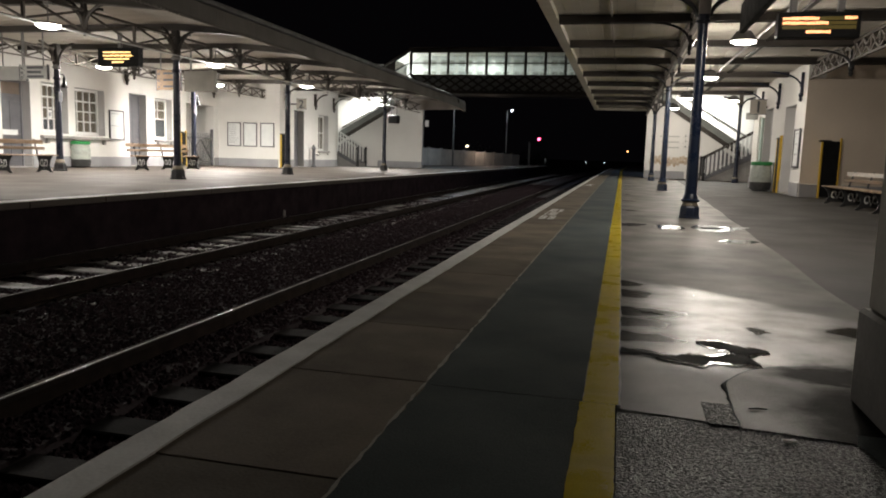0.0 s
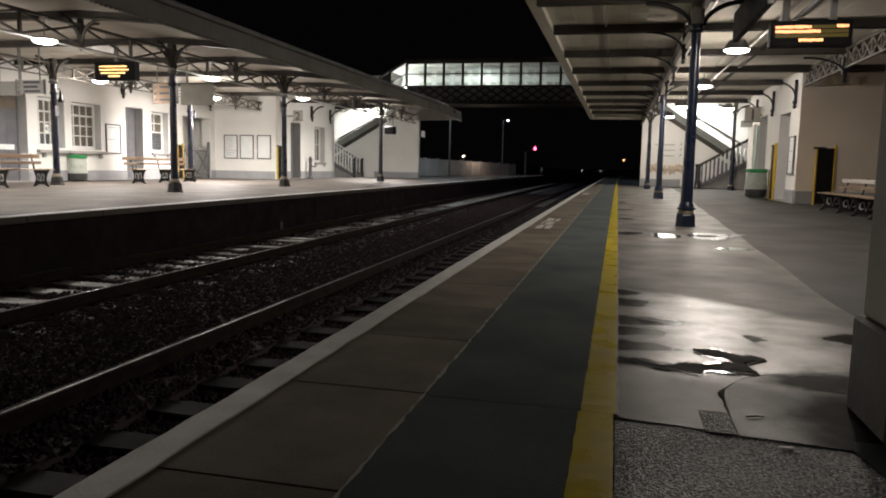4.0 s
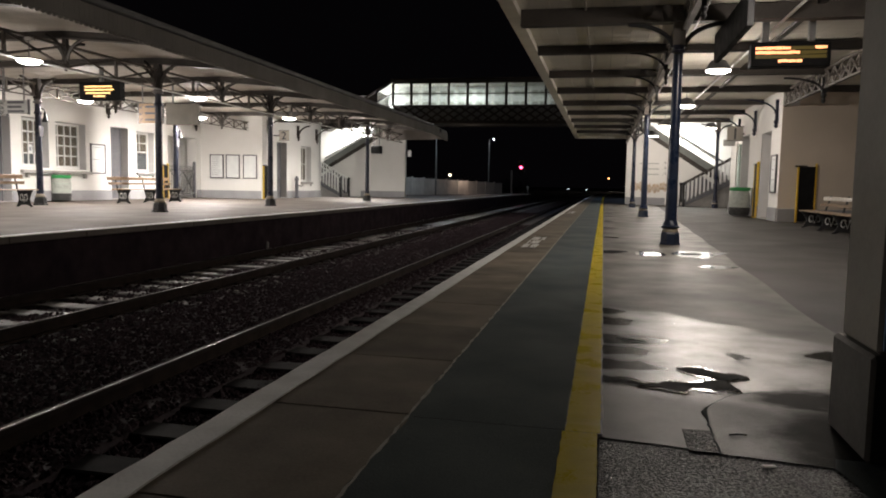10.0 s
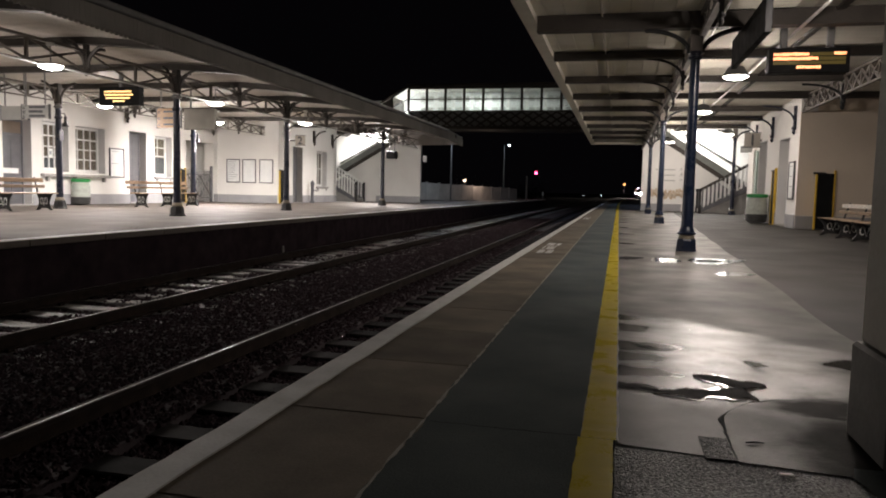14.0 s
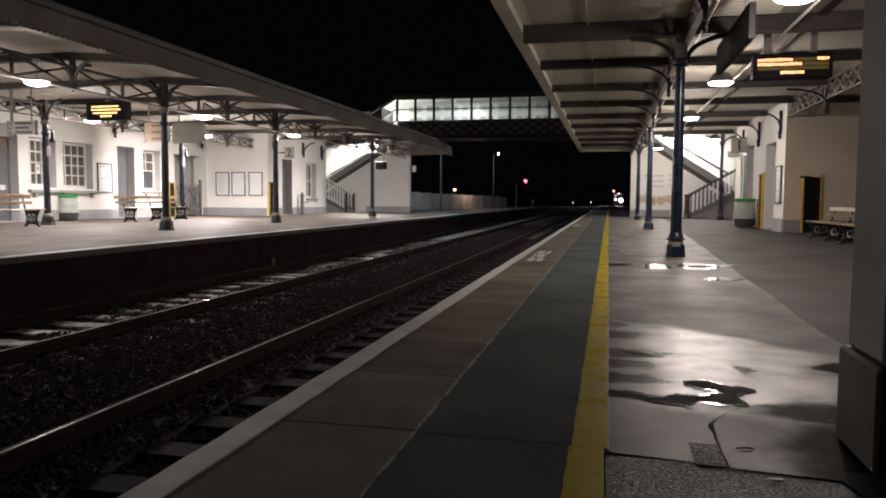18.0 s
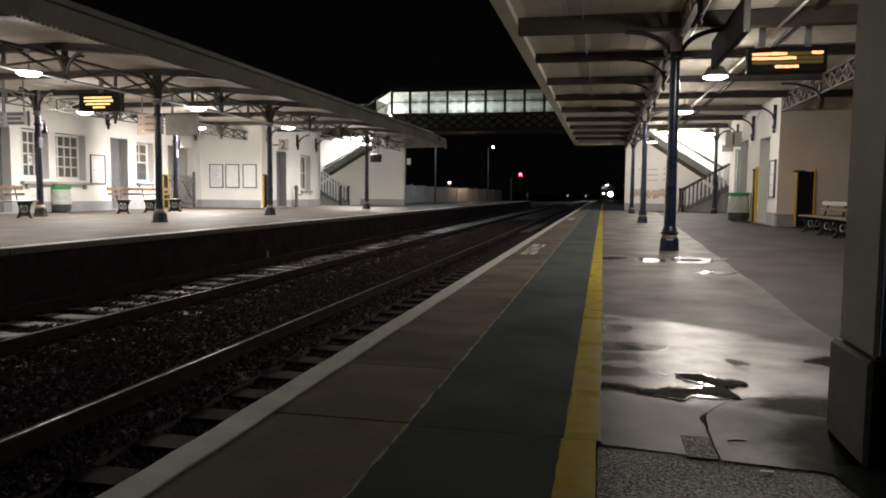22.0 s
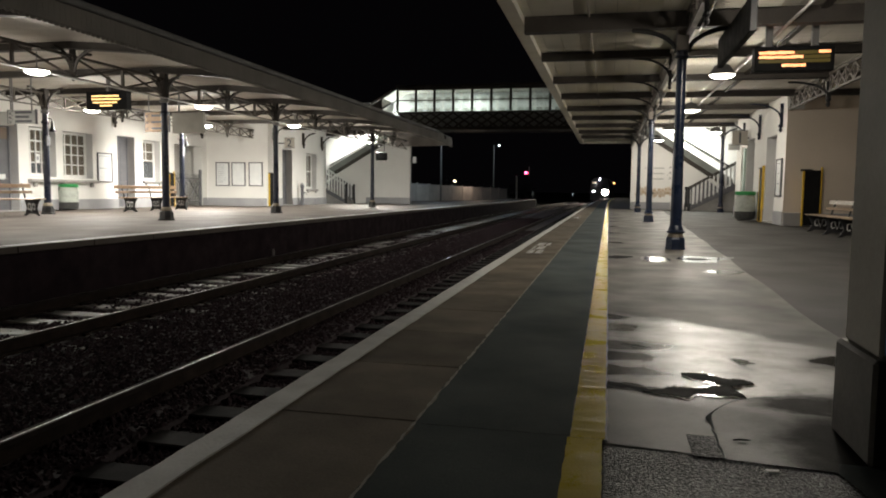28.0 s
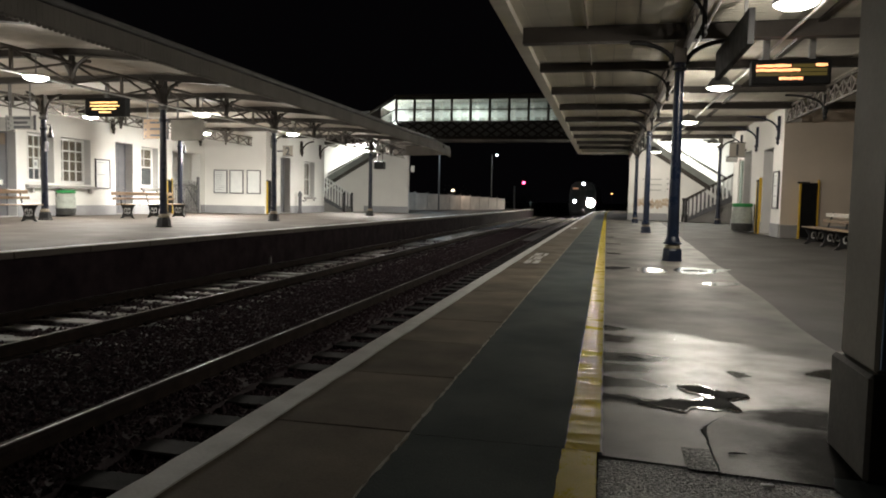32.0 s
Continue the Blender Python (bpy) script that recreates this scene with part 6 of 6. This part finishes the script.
b1 = litter_bin(pose(-17.55, 20.95, 0, 0, 0, 90), "clear sack litter bin with a green hoop by the wall")
litter_bin(pose(4.05, 23.5, 0, 0, 0, -90), "clear sack litter bin with a green hoop on the platform")


def ramp(m, label, w=0.46, h=1.42):
    r = thing("wheelchair_ramp", m, label, "ramp", "folded ramps")
    part("board", boxes((0.04, 0, 0.03, w - 0.04, 0.05, h), bevel=0.006), M["black"], r)
    for x in (0, w - 0.04):
        part("edge_rail", boxes((x, -0.01, 0.0, x + 0.04, 0.06, h + (0.08 if x else 0)), bevel=0.006), M["hazard"], r, "yellow edge rail")
    part("handle", boxes((-0.06, -0.02, h - 0.02, w * 0.5, 0.04, h + 0.03), bevel=0.01), M["iron"], r)
    return r


ramp(pose(4.80, 20.03, 0), "folded black wheelchair ramp with yellow edges against the beige wall")
ramp(pose(4.33, 23.0, 0, 0, 0, -90), "folded black wheelchair ramp with yellow edges against the white wall", 0.42, 1.55)
ramp(pose(-14.93, 30.42, 0, 0, 0, 90), "folded black wheelchair ramp with yellow edges beside the office", 0.6, 1.5)
ramp(pose(-17.95, 27.3, 0, 0, 0, 90), "folded black wheelchair ramp with yellow edges by the gateway", 0.4, 1.4)

# iron gate in the gateway, half open
gate = thing("iron_gate", pose(-18.12, 30.0, 0, 0, 0, -90), "grey palisade gate with pointed pales and diagonal braces", "gate")
part("gate_post", boxes((0.0, -0.05, 0.001, 0.10, 0.05, 1.62), bevel=0.01), M["door"], gate, "dark grey gate post")
part("gate_rail", boxes((0.1, -0.02, 0.16, 1.95, 0.02, 0.23)), M["girder"], gate)
part("gate_rail", boxes((0.1, -0.02, 1.18, 1.95, 0.02, 1.25)), M["girder"], gate)
for a, b in ((0.23, 1.18), (1.18, 0.23)):
    for x0 in (0.12, 1.04):
        part("brace", bar(bmesh.new(), (x0, 0.03, a), (x0 + 0.9, 0.03, b), 0.05, 0.02), M["girder"], gate)
for k in range(15):
    x = 0.14 + 0.125 * k
    part("pale", slab(bmesh.new(), [(x, 0.05), (x + 0.06, 0.05), (x + 0.06, 1.36), (x + 0.03, 1.46), (x, 1.36)], -0.034, -0.022), M["girder"], gate)

# drinking fountain by the office window
f = thing("standpipe", pose(-14.75, 33.6, 0), "grey cast standpipe with a domed cap", "standpipe")
part("post", lathe(bmesh.new(), [(0.12, 0), (0.12, 0.08), (0.085, 0.12), (0.08, 0.85), (0.11, 0.88), (0.11, 0.95), (0.06, 1.05), (0.02, 1.10)], 14), M["frame"], f, smooth=True)
part("spout", tube(bmesh.new(), [(0.08, 0, 0.62), (0.2, 0, 0.62), (0.24, 0, 0.56)], 0.025, 8), M["frame"], f)


# horn speakers hung beside the back columns
for y in (11.5, 17.9, 24.7):
    horn = thing("loudspeaker", pose(BACK + 0.10, y + 0.16, 2.36), "small dark horn loudspeaker on an iron arm beside a column", "loudspeaker", "column loudspeakers")
    part("horn", lathe(bmesh.new(), [(0.085, 0.0), (0.09, 0.02), (0.06, 0.10), (0.035, 0.20), (0.045, 0.24), (0.03, 0.30)], 14), M["iron"], horn, smooth=True)
    part("arm", tube(bmesh.new(), [(0.0, 0.0, 0.30), (0.0, -0.02, 0.36), (-0.06, -0.10, 0.38)], 0.014, 6), M["iron"], horn)

# small scraps and marks
twig = thing("twig", pose(0.46, 2.465, 0.004, 0, 0, 12), "short dark twig lying on the wet concrete", "twig")
part("stem", tube(bmesh.new(), [(-0.028, 0, 0.004), (0.0, 0.004, 0.005), (0.03, 0.0, 0.004)], [0.003, 0.004, 0.002], 6), M["iron"], twig)
for x, y, q, w in ((0.504, 2.215, 10, 0.02),):
    scrap = thing("paper_scrap", pose(x, y, 0.001 if y < 2.3 else 0.003, 0, 0, q), "crumpled white paper scrap on the platform", "litter", "scraps of litter")
    bm = bmesh.new()
    box(bm, -w, -0.008, 0.0, w, 0.008, 0.005, 0.002)
    part("sheet", bm, M["paper"], scrap)
for y, z0, z1 in ((17.9, 1.95, 2.24), (24.7, 1.98, 2.38)):
    plate = thing("column_notice", pose(BACK, y, 0), "small grey notice plate fixed to a navy column", "sign", "column notices")
    part("panel", boxes((0.07, -0.08, z0, 0.10, 0.08, z1), bevel=0.006), M["frame"], plate)
    part("clamp", lathe(bmesh.new(), [(0.092, z0 + 0.12), (0.092, z0 + 0.18)], 14), M["iron"], plate)
marker = thing("track_marker", pose(-7.45, 15.35, RAIL_Z - 0.2), "short pale marker post beside the far rail", "post")
part("post", lathe(bmesh.new(), [(0.03, 0), (0.03, 0.30), (0.015, 0.33)], 8), M["stone"], marker)
# lit glazed lobby beside the near doorway
lobby = thing("door_pilaster", pose(WALL_R, 26.0, 0), "white pilaster beside the glazed lobby of the near building", "pilaster", "", "structure")
part("shaft", boxes((-0.10, 0, 0.001, 0.0, 0.38, 2.36), bevel=0.01), M["white"], lobby)
part("glazed_strip", boxes((-0.06, -0.36, 0.3, -0.002, -0.04, 2.3), bevel=0.006), M["lobby_glass"], lobby, "pale green tinted glazing")

# ---- hanging boards and signs ----
def departure_board(x, y, z, w, h, top, rows, label, two_poles=True, led="led"):
    """Faces -y. rows: (from, to, height share, lit)."""
    d = thing("departure_board", pose(x, y, z), label, "display board", "departure boards")
    part("casing", boxes((0, 0, 0, w, 0.22, h), bevel=0.012), M["black"], d, "black casing")
    screen = part("screen", boxes((0.06, -0.004, 0.05, w - 0.06, -0.001, h - 0.04)), M["black"], d, "dark display screen")
    rng = random.Random(5)
    for a, b, c, lit in rows:
        z0 = 0.05 + c * (h - 0.1)
        hh = 0.048
        if not lit:
            part("display_band", boxes((0.06 + a * (w - 0.12), -0.007, z0, 0.06 + b * (w - 0.12), -0.0045, z0 + hh)), M["led_dim"], screen)
            continue
        xx = 0.06 + a * (w - 0.12)
        end = 0.06 + b * (w - 0.12)
        bm = bmesh.new()
        while xx < end:
            ww = min(rng.uniform(0.022, 0.036), end - xx)
            box(bm, xx, -0.010, z0 + rng.uniform(0, 0.008), xx + ww, -0.0055, z0 + hh - rng.uniform(0, 0.010))
            xx += ww + 0.007
        tagged(part("led_text", bm, M[led], screen, "row of glowing amber lettering, not readable"), kind="stuff")
    for px in ((0.19 * w, 0.77 * w) if two_poles else (w / 2,)):
        part("hanger", boxes((px - 0.045, 0.06, h, px + 0.045, 0.15, top - z), bevel=0.008), M["girder"], d, "grey square hanger post")
    return d


departure_board(2.05, 11.6, 2.60, 1.08, 0.36, 3.38, [(0, 0.50, 0.74, 1), (0.84, 1.0, 0.76, 1), (0.51, 0.83, 0.74, 0), (0, 0.62, 0.50, 1), (0.63, 1.0, 0.50, 0), (0, 1.0, 0.27, 0), (0.33, 0.66, 0.03, 1)], "black departure board with glowing amber text")
departure_board(-13.62, 17.0, 2.84, 1.22, 0.48, 3.715, [(0.1, 0.85, 0.74, 1), (0.1, 0.9, 0.52, 1), (0.14, 0.8, 0.30, 1), (0.34, 0.66, 0.08, 1)], "black departure board with glowing yellow text", False, "led_far")


def hanging_sign(name, x, y, z, w, h, top, face, arrows, lines, label, back=None):
    s = thing(name, pose(x, y, z), label, "sign", "hanging signs")
    panel = part("panel", boxes((0, 0, 0, w, 0.06, h), bevel=0.006), face, s)
    for bx in (-0.02, w):
        part("border", boxes((bx, -0.004, -0.02, bx + 0.02, 0.064, h + 0.02)), M["frame"], s)
    for k in range(lines):
        zz = h - (k + 0.5) * h / lines
        if arrows:
            bm = bmesh.new()
            bar(bm, (0.05, -0.003, zz - 0.04), (0.15, -0.003, zz + 0.05), 0.022, 0.004)
            bar(bm, (0.05, -0.003, zz - 0.045), (0.05, -0.003, zz + 0.02), 0.022, 0.004)
            bar(bm, (0.045, -0.003, zz - 0.04), (0.11, -0.003, zz - 0.04), 0.004, 0.022)
            part("arrow", bm, M["frame"], panel, "dark direction arrow")
        part("lettering_bar", boxes((0.22, -0.004, zz - 0.03, w - 0.1 - 0.08 * (k % 2), -0.001, zz + 0.03)), M["frame"] if arrows else M["ink"], panel)
    for px in (0.12, w - 0.12):
        part("hanger", boxes((px - 0.012, 0.018, h, px + 0.012, 0.042, top - z)), M["girder"], s)
    return s


hanging_sign("direction_sign", -13.88, 19.9, 2.50, 0.80, 0.58, 3.715, M["tan"], True, 3, "tan hanging direction sign with three arrows")
hanging_sign("direction_sign", -15.15, 16.0, 2.40, 0.82, 0.34, 3.715, M["sign"], True, 3, "grey hanging direction sign with three lines")
hanging_sign("direction_sign", -16.2, 16.4, 2.40, 0.86, 0.36, 3.715, M["sign"], False, 0, "plain grey back of a hanging sign")
g = thing("hanging_monitor", pose(-12.96, 19.9, 2.45), "plain grey hanging display seen from behind", "display board")
part("casing", boxes((0, 0, 0, 1.05, 0.14, 0.62), bevel=0.012), M["monitor"], g)
for px in (0.2, 0.9):
    part("hanger", boxes((px - 0.02, 0.05, 0.62, px + 0.02, 0.09, 1.265)), M["girder"], g)
g = thing("hanging_monitor", pose(-10.76, 33.0, 2.20), "small dark hanging display at the canopy end", "display board")
part("casing", boxes((0, 0, 0, 0.46, 0.4, 0.36), bevel=0.02), M["black"], g)
for px in (0.1, 0.36):
    part("hanger", boxes((px - 0.012, 0.2, 0.36, px + 0.012, 0.224, 1.49)), M["black"], g)
g = thing("hanging_sign_board", pose(1.60, 9.2, 2.70), "dark hanging sign board seen end-on from below", "sign")
part("panel", boxes((-0.04, 0, 0, 0.04, 2.6, 0.42), bevel=0.008), M["black"], g)
for py in (0.4, 2.2):
    part("hanger", boxes((-0.02, py - 0.02, 0.42, 0.02, py + 0.02, 0.675)), M["girder"], g)

# platform number over the office door
def number_sign(m, digit, reach, label):
    """Faces -y; a bracket reaches back to the wall at the given side."""
    num = thing("platform_number_sign", m, label, "sign", "platform numbers")
    panel = part("panel", boxes((-0.24, 0, 0, 0.24, 0.06, 0.44), bevel=0.006), M["cream"], num)
    part("border", boxes((-0.26, 0.01, -0.02, 0.26, 0.05, 0.0)), M["frame"], num)
    part("border", boxes((-0.26, 0.01, 0.44, 0.26, 0.05, 0.46)), M["frame"], num)
    part("bracket", boxes((min(reach, 0.24 * (1 if reach > 0 else -1)), 0.015, 0.18, max(reach, 0.24 * (1 if reach > 0 else -1)), 0.045, 0.24)), M["frame"], num)
    txt = bpy.data.curves.new("numeral", "FONT")
    txt.body, txt.size, txt.extrude, txt.offset, txt.align_x = digit, 0.50, 0.003, 0.008, "CENTER"
    txt.materials.append(M["frame"])
    t_ob = new("numeral", txt)
    t_ob.parent = panel
    t_ob.matrix_basis = pose(0, -0.005, 0.045, 90)


number_sign(pose(-14.46, 31.5, 2.70), "2", -0.56, "pale sign with the platform number 2")
number_sign(pose(4.12, 25.3, 2.40), "1", 0.29, "pale sign with the platform number 1")
plate = thing("end_plate", pose(-11.03, 41.08, 2.38), "small white plate at the end of the stair wall", "sign")
part("panel", boxes((-0.12, 0, 0, 0.10, 0.03, 0.36), bevel=0.006), M["paper"], plate)
part("bracket", boxes((-0.245, 0.004, 0.15, -0.12, 0.026, 0.2)), M["frame"], plate)
# small speaker and fixing plate on the near building
solid("wall_sign", boxes((4.02, 26.9, 2.31, 4.40, 26.98, 2.53), bevel=0.006), M["sign"], "grey projecting sign on the near building", "sign", "")
# arrows and worn lettering on the right stair wall
ws = thing("stair_wall_sign", pose(1.34, 36.58, 1.45), "faint grey lettering and arrows on the stair wall", "sign")
for k in range(3):
    part("lettering_bar", boxes((0.35 + 0.1 * k, -0.004, 0.52 - 0.26 * k, 1.25, -0.001, 0.57 - 0.26 * k)), M["sign"], ws)
    bm = bmesh.new()
    bar(bm, (1.42, -0.003, 0.48 - 0.26 * k), (1.54, -0.003, 0.64 - 0.26 * k), 0.03, 0.004)
    bar(bm, (1.54, -0.003, 0.64 - 0.26 * k), (1.54, -0.003, 0.54 - 0.26 * k), 0.03, 0.004)
    part("arrow", bm, M["frame"], ws)

# faded painted lettering low on the stair wall, flaking
mural = thing("faded_mural", pose(1.27, 36.595, 0.55), "faded flaking tan lettering on the white stair wall", "mural")
rng = random.Random(21)
for k in range(9):
    bm = bmesh.new()
    cx, cz = 0.12 + 0.20 * k, 0.28 + rng.uniform(-0.06, 0.08)
    ring = []
    for j in range(18):
        a = 2 * math.pi * j / 18
        r = rng.uniform(0.55, 1.15)
        ring.append((cx + 0.15 * r * math.cos(a), cz + 0.23 * r * math.sin(a)))
    slab(bm, ring, -0.003, 0.002)
    part("paint_patch", bm, M["flaked"], mural)

# ---- the dark beyond ----
post = thing("signal_post", pose(-11.1, 90.0, -0.9), "colour light signal showing red on a pale post", "signal")
part("post", lathe(bmesh.new(), [(0.13, 0), (0.10, 3.6)], 10), M["fence"], post)
part("signal_head", boxes((0.85, -0.2, 3.2, 1.5, 0.2, 4.8), bevel=0.04), M["black"], post)
part("arm", boxes((0, -0.05, 3.5, 0.9, 0.05, 3.6)), M["black"], post)
lens = bmesh.new()
tube(lens, [(1.16, -0.23, 3.98), (1.16, -0.20, 3.98)], 0.18, 16)
part("lens", lens, M["red"], post, "glowing red lens")

for x, y, zt, mat, r in ((-11.65, 75.0, 5.5, "distant", 0.075), (-12.6, 60.0, 1.6, "warm_white", 0.11)):
    sl = thing("yard_lamp", pose(x, y, -0.9), "lit lamp on a thin post beyond the platform", "street lamp", "yard lamps")
    part("post", lathe(bmesh.new(), [(0.05, 0), (0.028, zt + 0.9)], 8), M["stone"], sl)
    part("lamp_head", lathe(bmesh.new(), [(0.03, zt + 0.82), (r, zt + 0.85), (r, zt + 0.95), (0.03, zt + 0.99)], 12, 0.5 if zt > 3 else 0), M[mat], sl, "glowing lamp head")
point_lamp("yard_light", -10.3, 74.0, 5.2, 90, 0.2, (0.75, 0.88, 1.0))
post = thing("yard_lamp_post", pose(-11.72, 51.0, 0), "tall thin lamp post on the far platform end", "street lamp", "yard lamps")
part("post", lathe(bmesh.new(), [(0.07, 0), (0.06, 1.0), (0.03, 5.5)], 10), M["girder"], post)
part("lamp_head", lathe(bmesh.new(), [(0.03, 5.48), (0.22, 5.52), (0.20, 5.60), (0.03, 5.64)], 12), M["distant"], post, "glowing lamp head")
point_lamp("yard_light", -11.5, 50.4, 5.3, 330, 0.2, (0.72, 0.86, 1.0))
# warm light set off its lamp head to brighten the fence
point_lamp("yard_light", -11.2, 60.6, 2.2, 95, 0.15, (1.0, 0.74, 0.58))
# unseen lamp added for the bluish ground beyond the near stair
glow_lamp("yard_light", 4.5, 52.0, 4.5, 160, 0.4, (0.5, 0.65, 1.0))
for x, y, z, mat, r in ((1.9, 270, 4.1, "sodium", 0.30), (-5.1, 230, 0.1, "faint", 0.13), (-10.7, 230, 0.1, "faint", 0.13)):
    sl = thing("distant_lamp", pose(x, y, -0.9), "small distant lamp in the dark", "street lamp", "distant lamps")
    part("post", lathe(bmesh.new(), [(0.06, 0), (0.05, z + 0.8)], 8), M["girder"], sl)
    part("lamp_head", lathe(bmesh.new(), [(0.03, z + 0.9 - r), (r, z + 0.9 - 0.5 * r), (r, z + 0.9 + 0.5 * r), (0.03, z + 0.9 + r)], 12), M[mat], sl, "glowing lamp head")

fence = thing("panel_fence", pose(0, 0, 0), "weathered concrete panel fence beyond the far platform", "fence", "", "structure")
fence_mesh = mesh_of(box(bmesh.new(), 0, -0.03, 0, 1.78, 0.03, 1.75, 0.01), "panel", M["fence"])
fpost = mesh_of(box(bmesh.new(), -0.06, -0.06, 0, 0.06, 0.06, 1.85, 0.01), "post", M["fence"])
for k in range(10):
    x, y = -14.6 + 0.52 * k, 51.5 + 1.75 * k
    for nm, me in (("panel", fence_mesh), ("post", fpost)):
        ob = new(nm, me)
        ob.parent = fence
        ob.matrix_basis = pose(x, y, -0.45 - 0.03 * k, 0, 0, 73.4)


end_board = thing("platform_end_board", pose(FAR_EDGE - 0.4 + bend(77.5), 77.5, 0), "small white warning board at the end of the far platform", "sign")
part("post", lathe(bmesh.new(), [(0.035, 0), (0.03, 0.75)], 8), M["girder"], end_board)
part("panel", boxes((-0.09, -0.05, 0.40, 0.09, -0.03, 0.78), bevel=0.006), M["sign"], end_board)

# dark scrub along the line
def shrub(x, y, w, h, seed):
    rng = random.Random(seed)
    t = thing("shrub", pose(x, y, -1.0), "dark bare scrub beside the line", "shrub", "lineside scrub")
    bm = bmesh.new()
    for _ in range(14):
        a = rng.uniform(0, 6.28)
        e = Vector((math.cos(a) * rng.uniform(0.2, 0.5) * w, math.sin(a) * rng.uniform(0.2, 0.5) * w, rng.uniform(0.5, 0.95) * h))
        tube(bm, [(0, 0, 0), e * 0.5 + Vector((0, 0, 0.1 * h)), e], [0.05, 0.03, 0.01], 5)
    part("trunk", bm, M["rust"], t)
    verts, faces = [], []
    for _ in range(420):
        a, q = rng.uniform(0, 6.28), rng.random() ** 0.5
        p = Vector((math.cos(a) * q * w * 0.55, math.sin(a) * q * w * 0.55, h * rng.uniform(0.25, 1.0) * (1 - 0.35 * q)))
        s = rng.uniform(0.08, 0.2)
        b = len(verts)
        for _k in range(3):
            verts.append(p + Vector((rng.uniform(-s, s), rng.uniform(-s, s), rng.uniform(-s, s))))
        faces.append((b, b + 1, b + 2))
    me = bpy.data.meshes.new("crown")
    me.from_pydata(verts, [], faces)
    me.materials.append(M["earth"])
    part("crown", me, M["earth"], t)


for k, (x, y, w, h) in enumerate(((-17, 60, 4, 3.0), (-15, 68, 4, 2.6), (-13, 78, 4, 2.4), (-17, 82, 6, 4), (-12, 98, 5, 3), (9, 70, 5, 4), (11, 85, 6, 5), (13, 105, 6, 5), (-14, 120, 6, 4))):
    shrub(x, y, w, h, 70 + k)

# ---- train ----
train = thing("train", pose(0, 300, 0), "approaching diesel train, a dark front with three white lights", "train")
prof = [(-1.30, -0.55), (-1.40, 0.2), (-1.40, 1.5), (-1.25, 2.5), (-0.8, 2.95), (0, 3.05), (0.8, 2.95), (1.25, 2.5), (1.40, 1.5), (1.40, 0.2), (1.30, -0.55)]
coach = part("body", slab(bmesh.new(), prof, 0.25, 22.0), M["train_body"], train, "dark green coach body")
cab = part("cab_front", slab(bmesh.new(), [(x * 0.97, z * 0.98 - 0.01) for x, z in prof], 0.0, 0.248), M["train_body"], train)
part("coupler", boxes((-0.2, -0.5, -0.25, 0.2, 0.0, 0.05), bevel=0.03), M["iron"], train)
part("buffer_beam", boxes((-1.2, -0.12, -0.45, 1.2, 0.0, -0.15), bevel=0.02), M["iron"], train)
for s in (-1, 1):
    part("cab_window", boxes((s * 0.7 - 0.42, -0.012, 1.35, s * 0.7 + 0.42, -0.002, 2.15), bevel=0.004), M["glass"], cab)
    part("end_door_pillar", boxes((s * 0.24 - 0.02, -0.02, -0.1, s * 0.24 + 0.02, -0.001, 2.4)), M["iron"], train)
part("destination_display", boxes((-1.05, -0.02, 1.62 + 0.55, -0.45, -0.001, 1.78 + 0.55)), M["destination"], cab, "amber destination display")
# headlight lens is oversized; the extra width stands in for its glare
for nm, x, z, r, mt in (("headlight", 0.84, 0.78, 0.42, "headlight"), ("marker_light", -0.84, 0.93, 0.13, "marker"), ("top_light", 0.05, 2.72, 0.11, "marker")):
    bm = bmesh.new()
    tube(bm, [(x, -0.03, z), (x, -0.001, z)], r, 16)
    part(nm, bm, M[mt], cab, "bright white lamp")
for k in range(6):
    for s in (-1, 1):
        part("side_window", boxes((s * 1.402 - 0.006, 3.0 + 3.0 * k, 1.1, s * 1.402 + 0.006, 4.8 + 3.0 * k, 1.9)), M["glass"], coach)
for yy in (2.2, 4.8, 17.0, 19.6):
    wheelset = bmesh.new()
    for s in (-0.755, 0.755):
        tube(wheelset, [(s - 0.06, yy, RAIL_Z + 0.43), (s + 0.06, yy, RAIL_Z + 0.43)], 0.42, 20)
    tube(wheelset, [(-0.7, yy, RAIL_Z + 0.43), (0.7, yy, RAIL_Z + 0.43)], 0.06, 8)
    part("wheelset", wheelset, M["iron"], train)


def motions():
    stops = [(0.0, 430.0), (5.0, 376.0), (10.0, 318.0), (14.0, 275.0), (16.5, 241.0), (19.0, 210.0), (22.0, 170.0), (25.0, 140.0), (27.5, 116.5), (29.0, 102.0), (30.5, 90.0), (32.0, 77.0)]
    rows = []
    for t, y in stops:
        slope = (bend(y + 4) - bend(y - 4)) / 8
        rows.append((t, pose(NEAR_TRACK + bend(y), y, 0, 0, 0, -math.degrees(math.atan(slope)))))
    walk(train, rows)


motions()
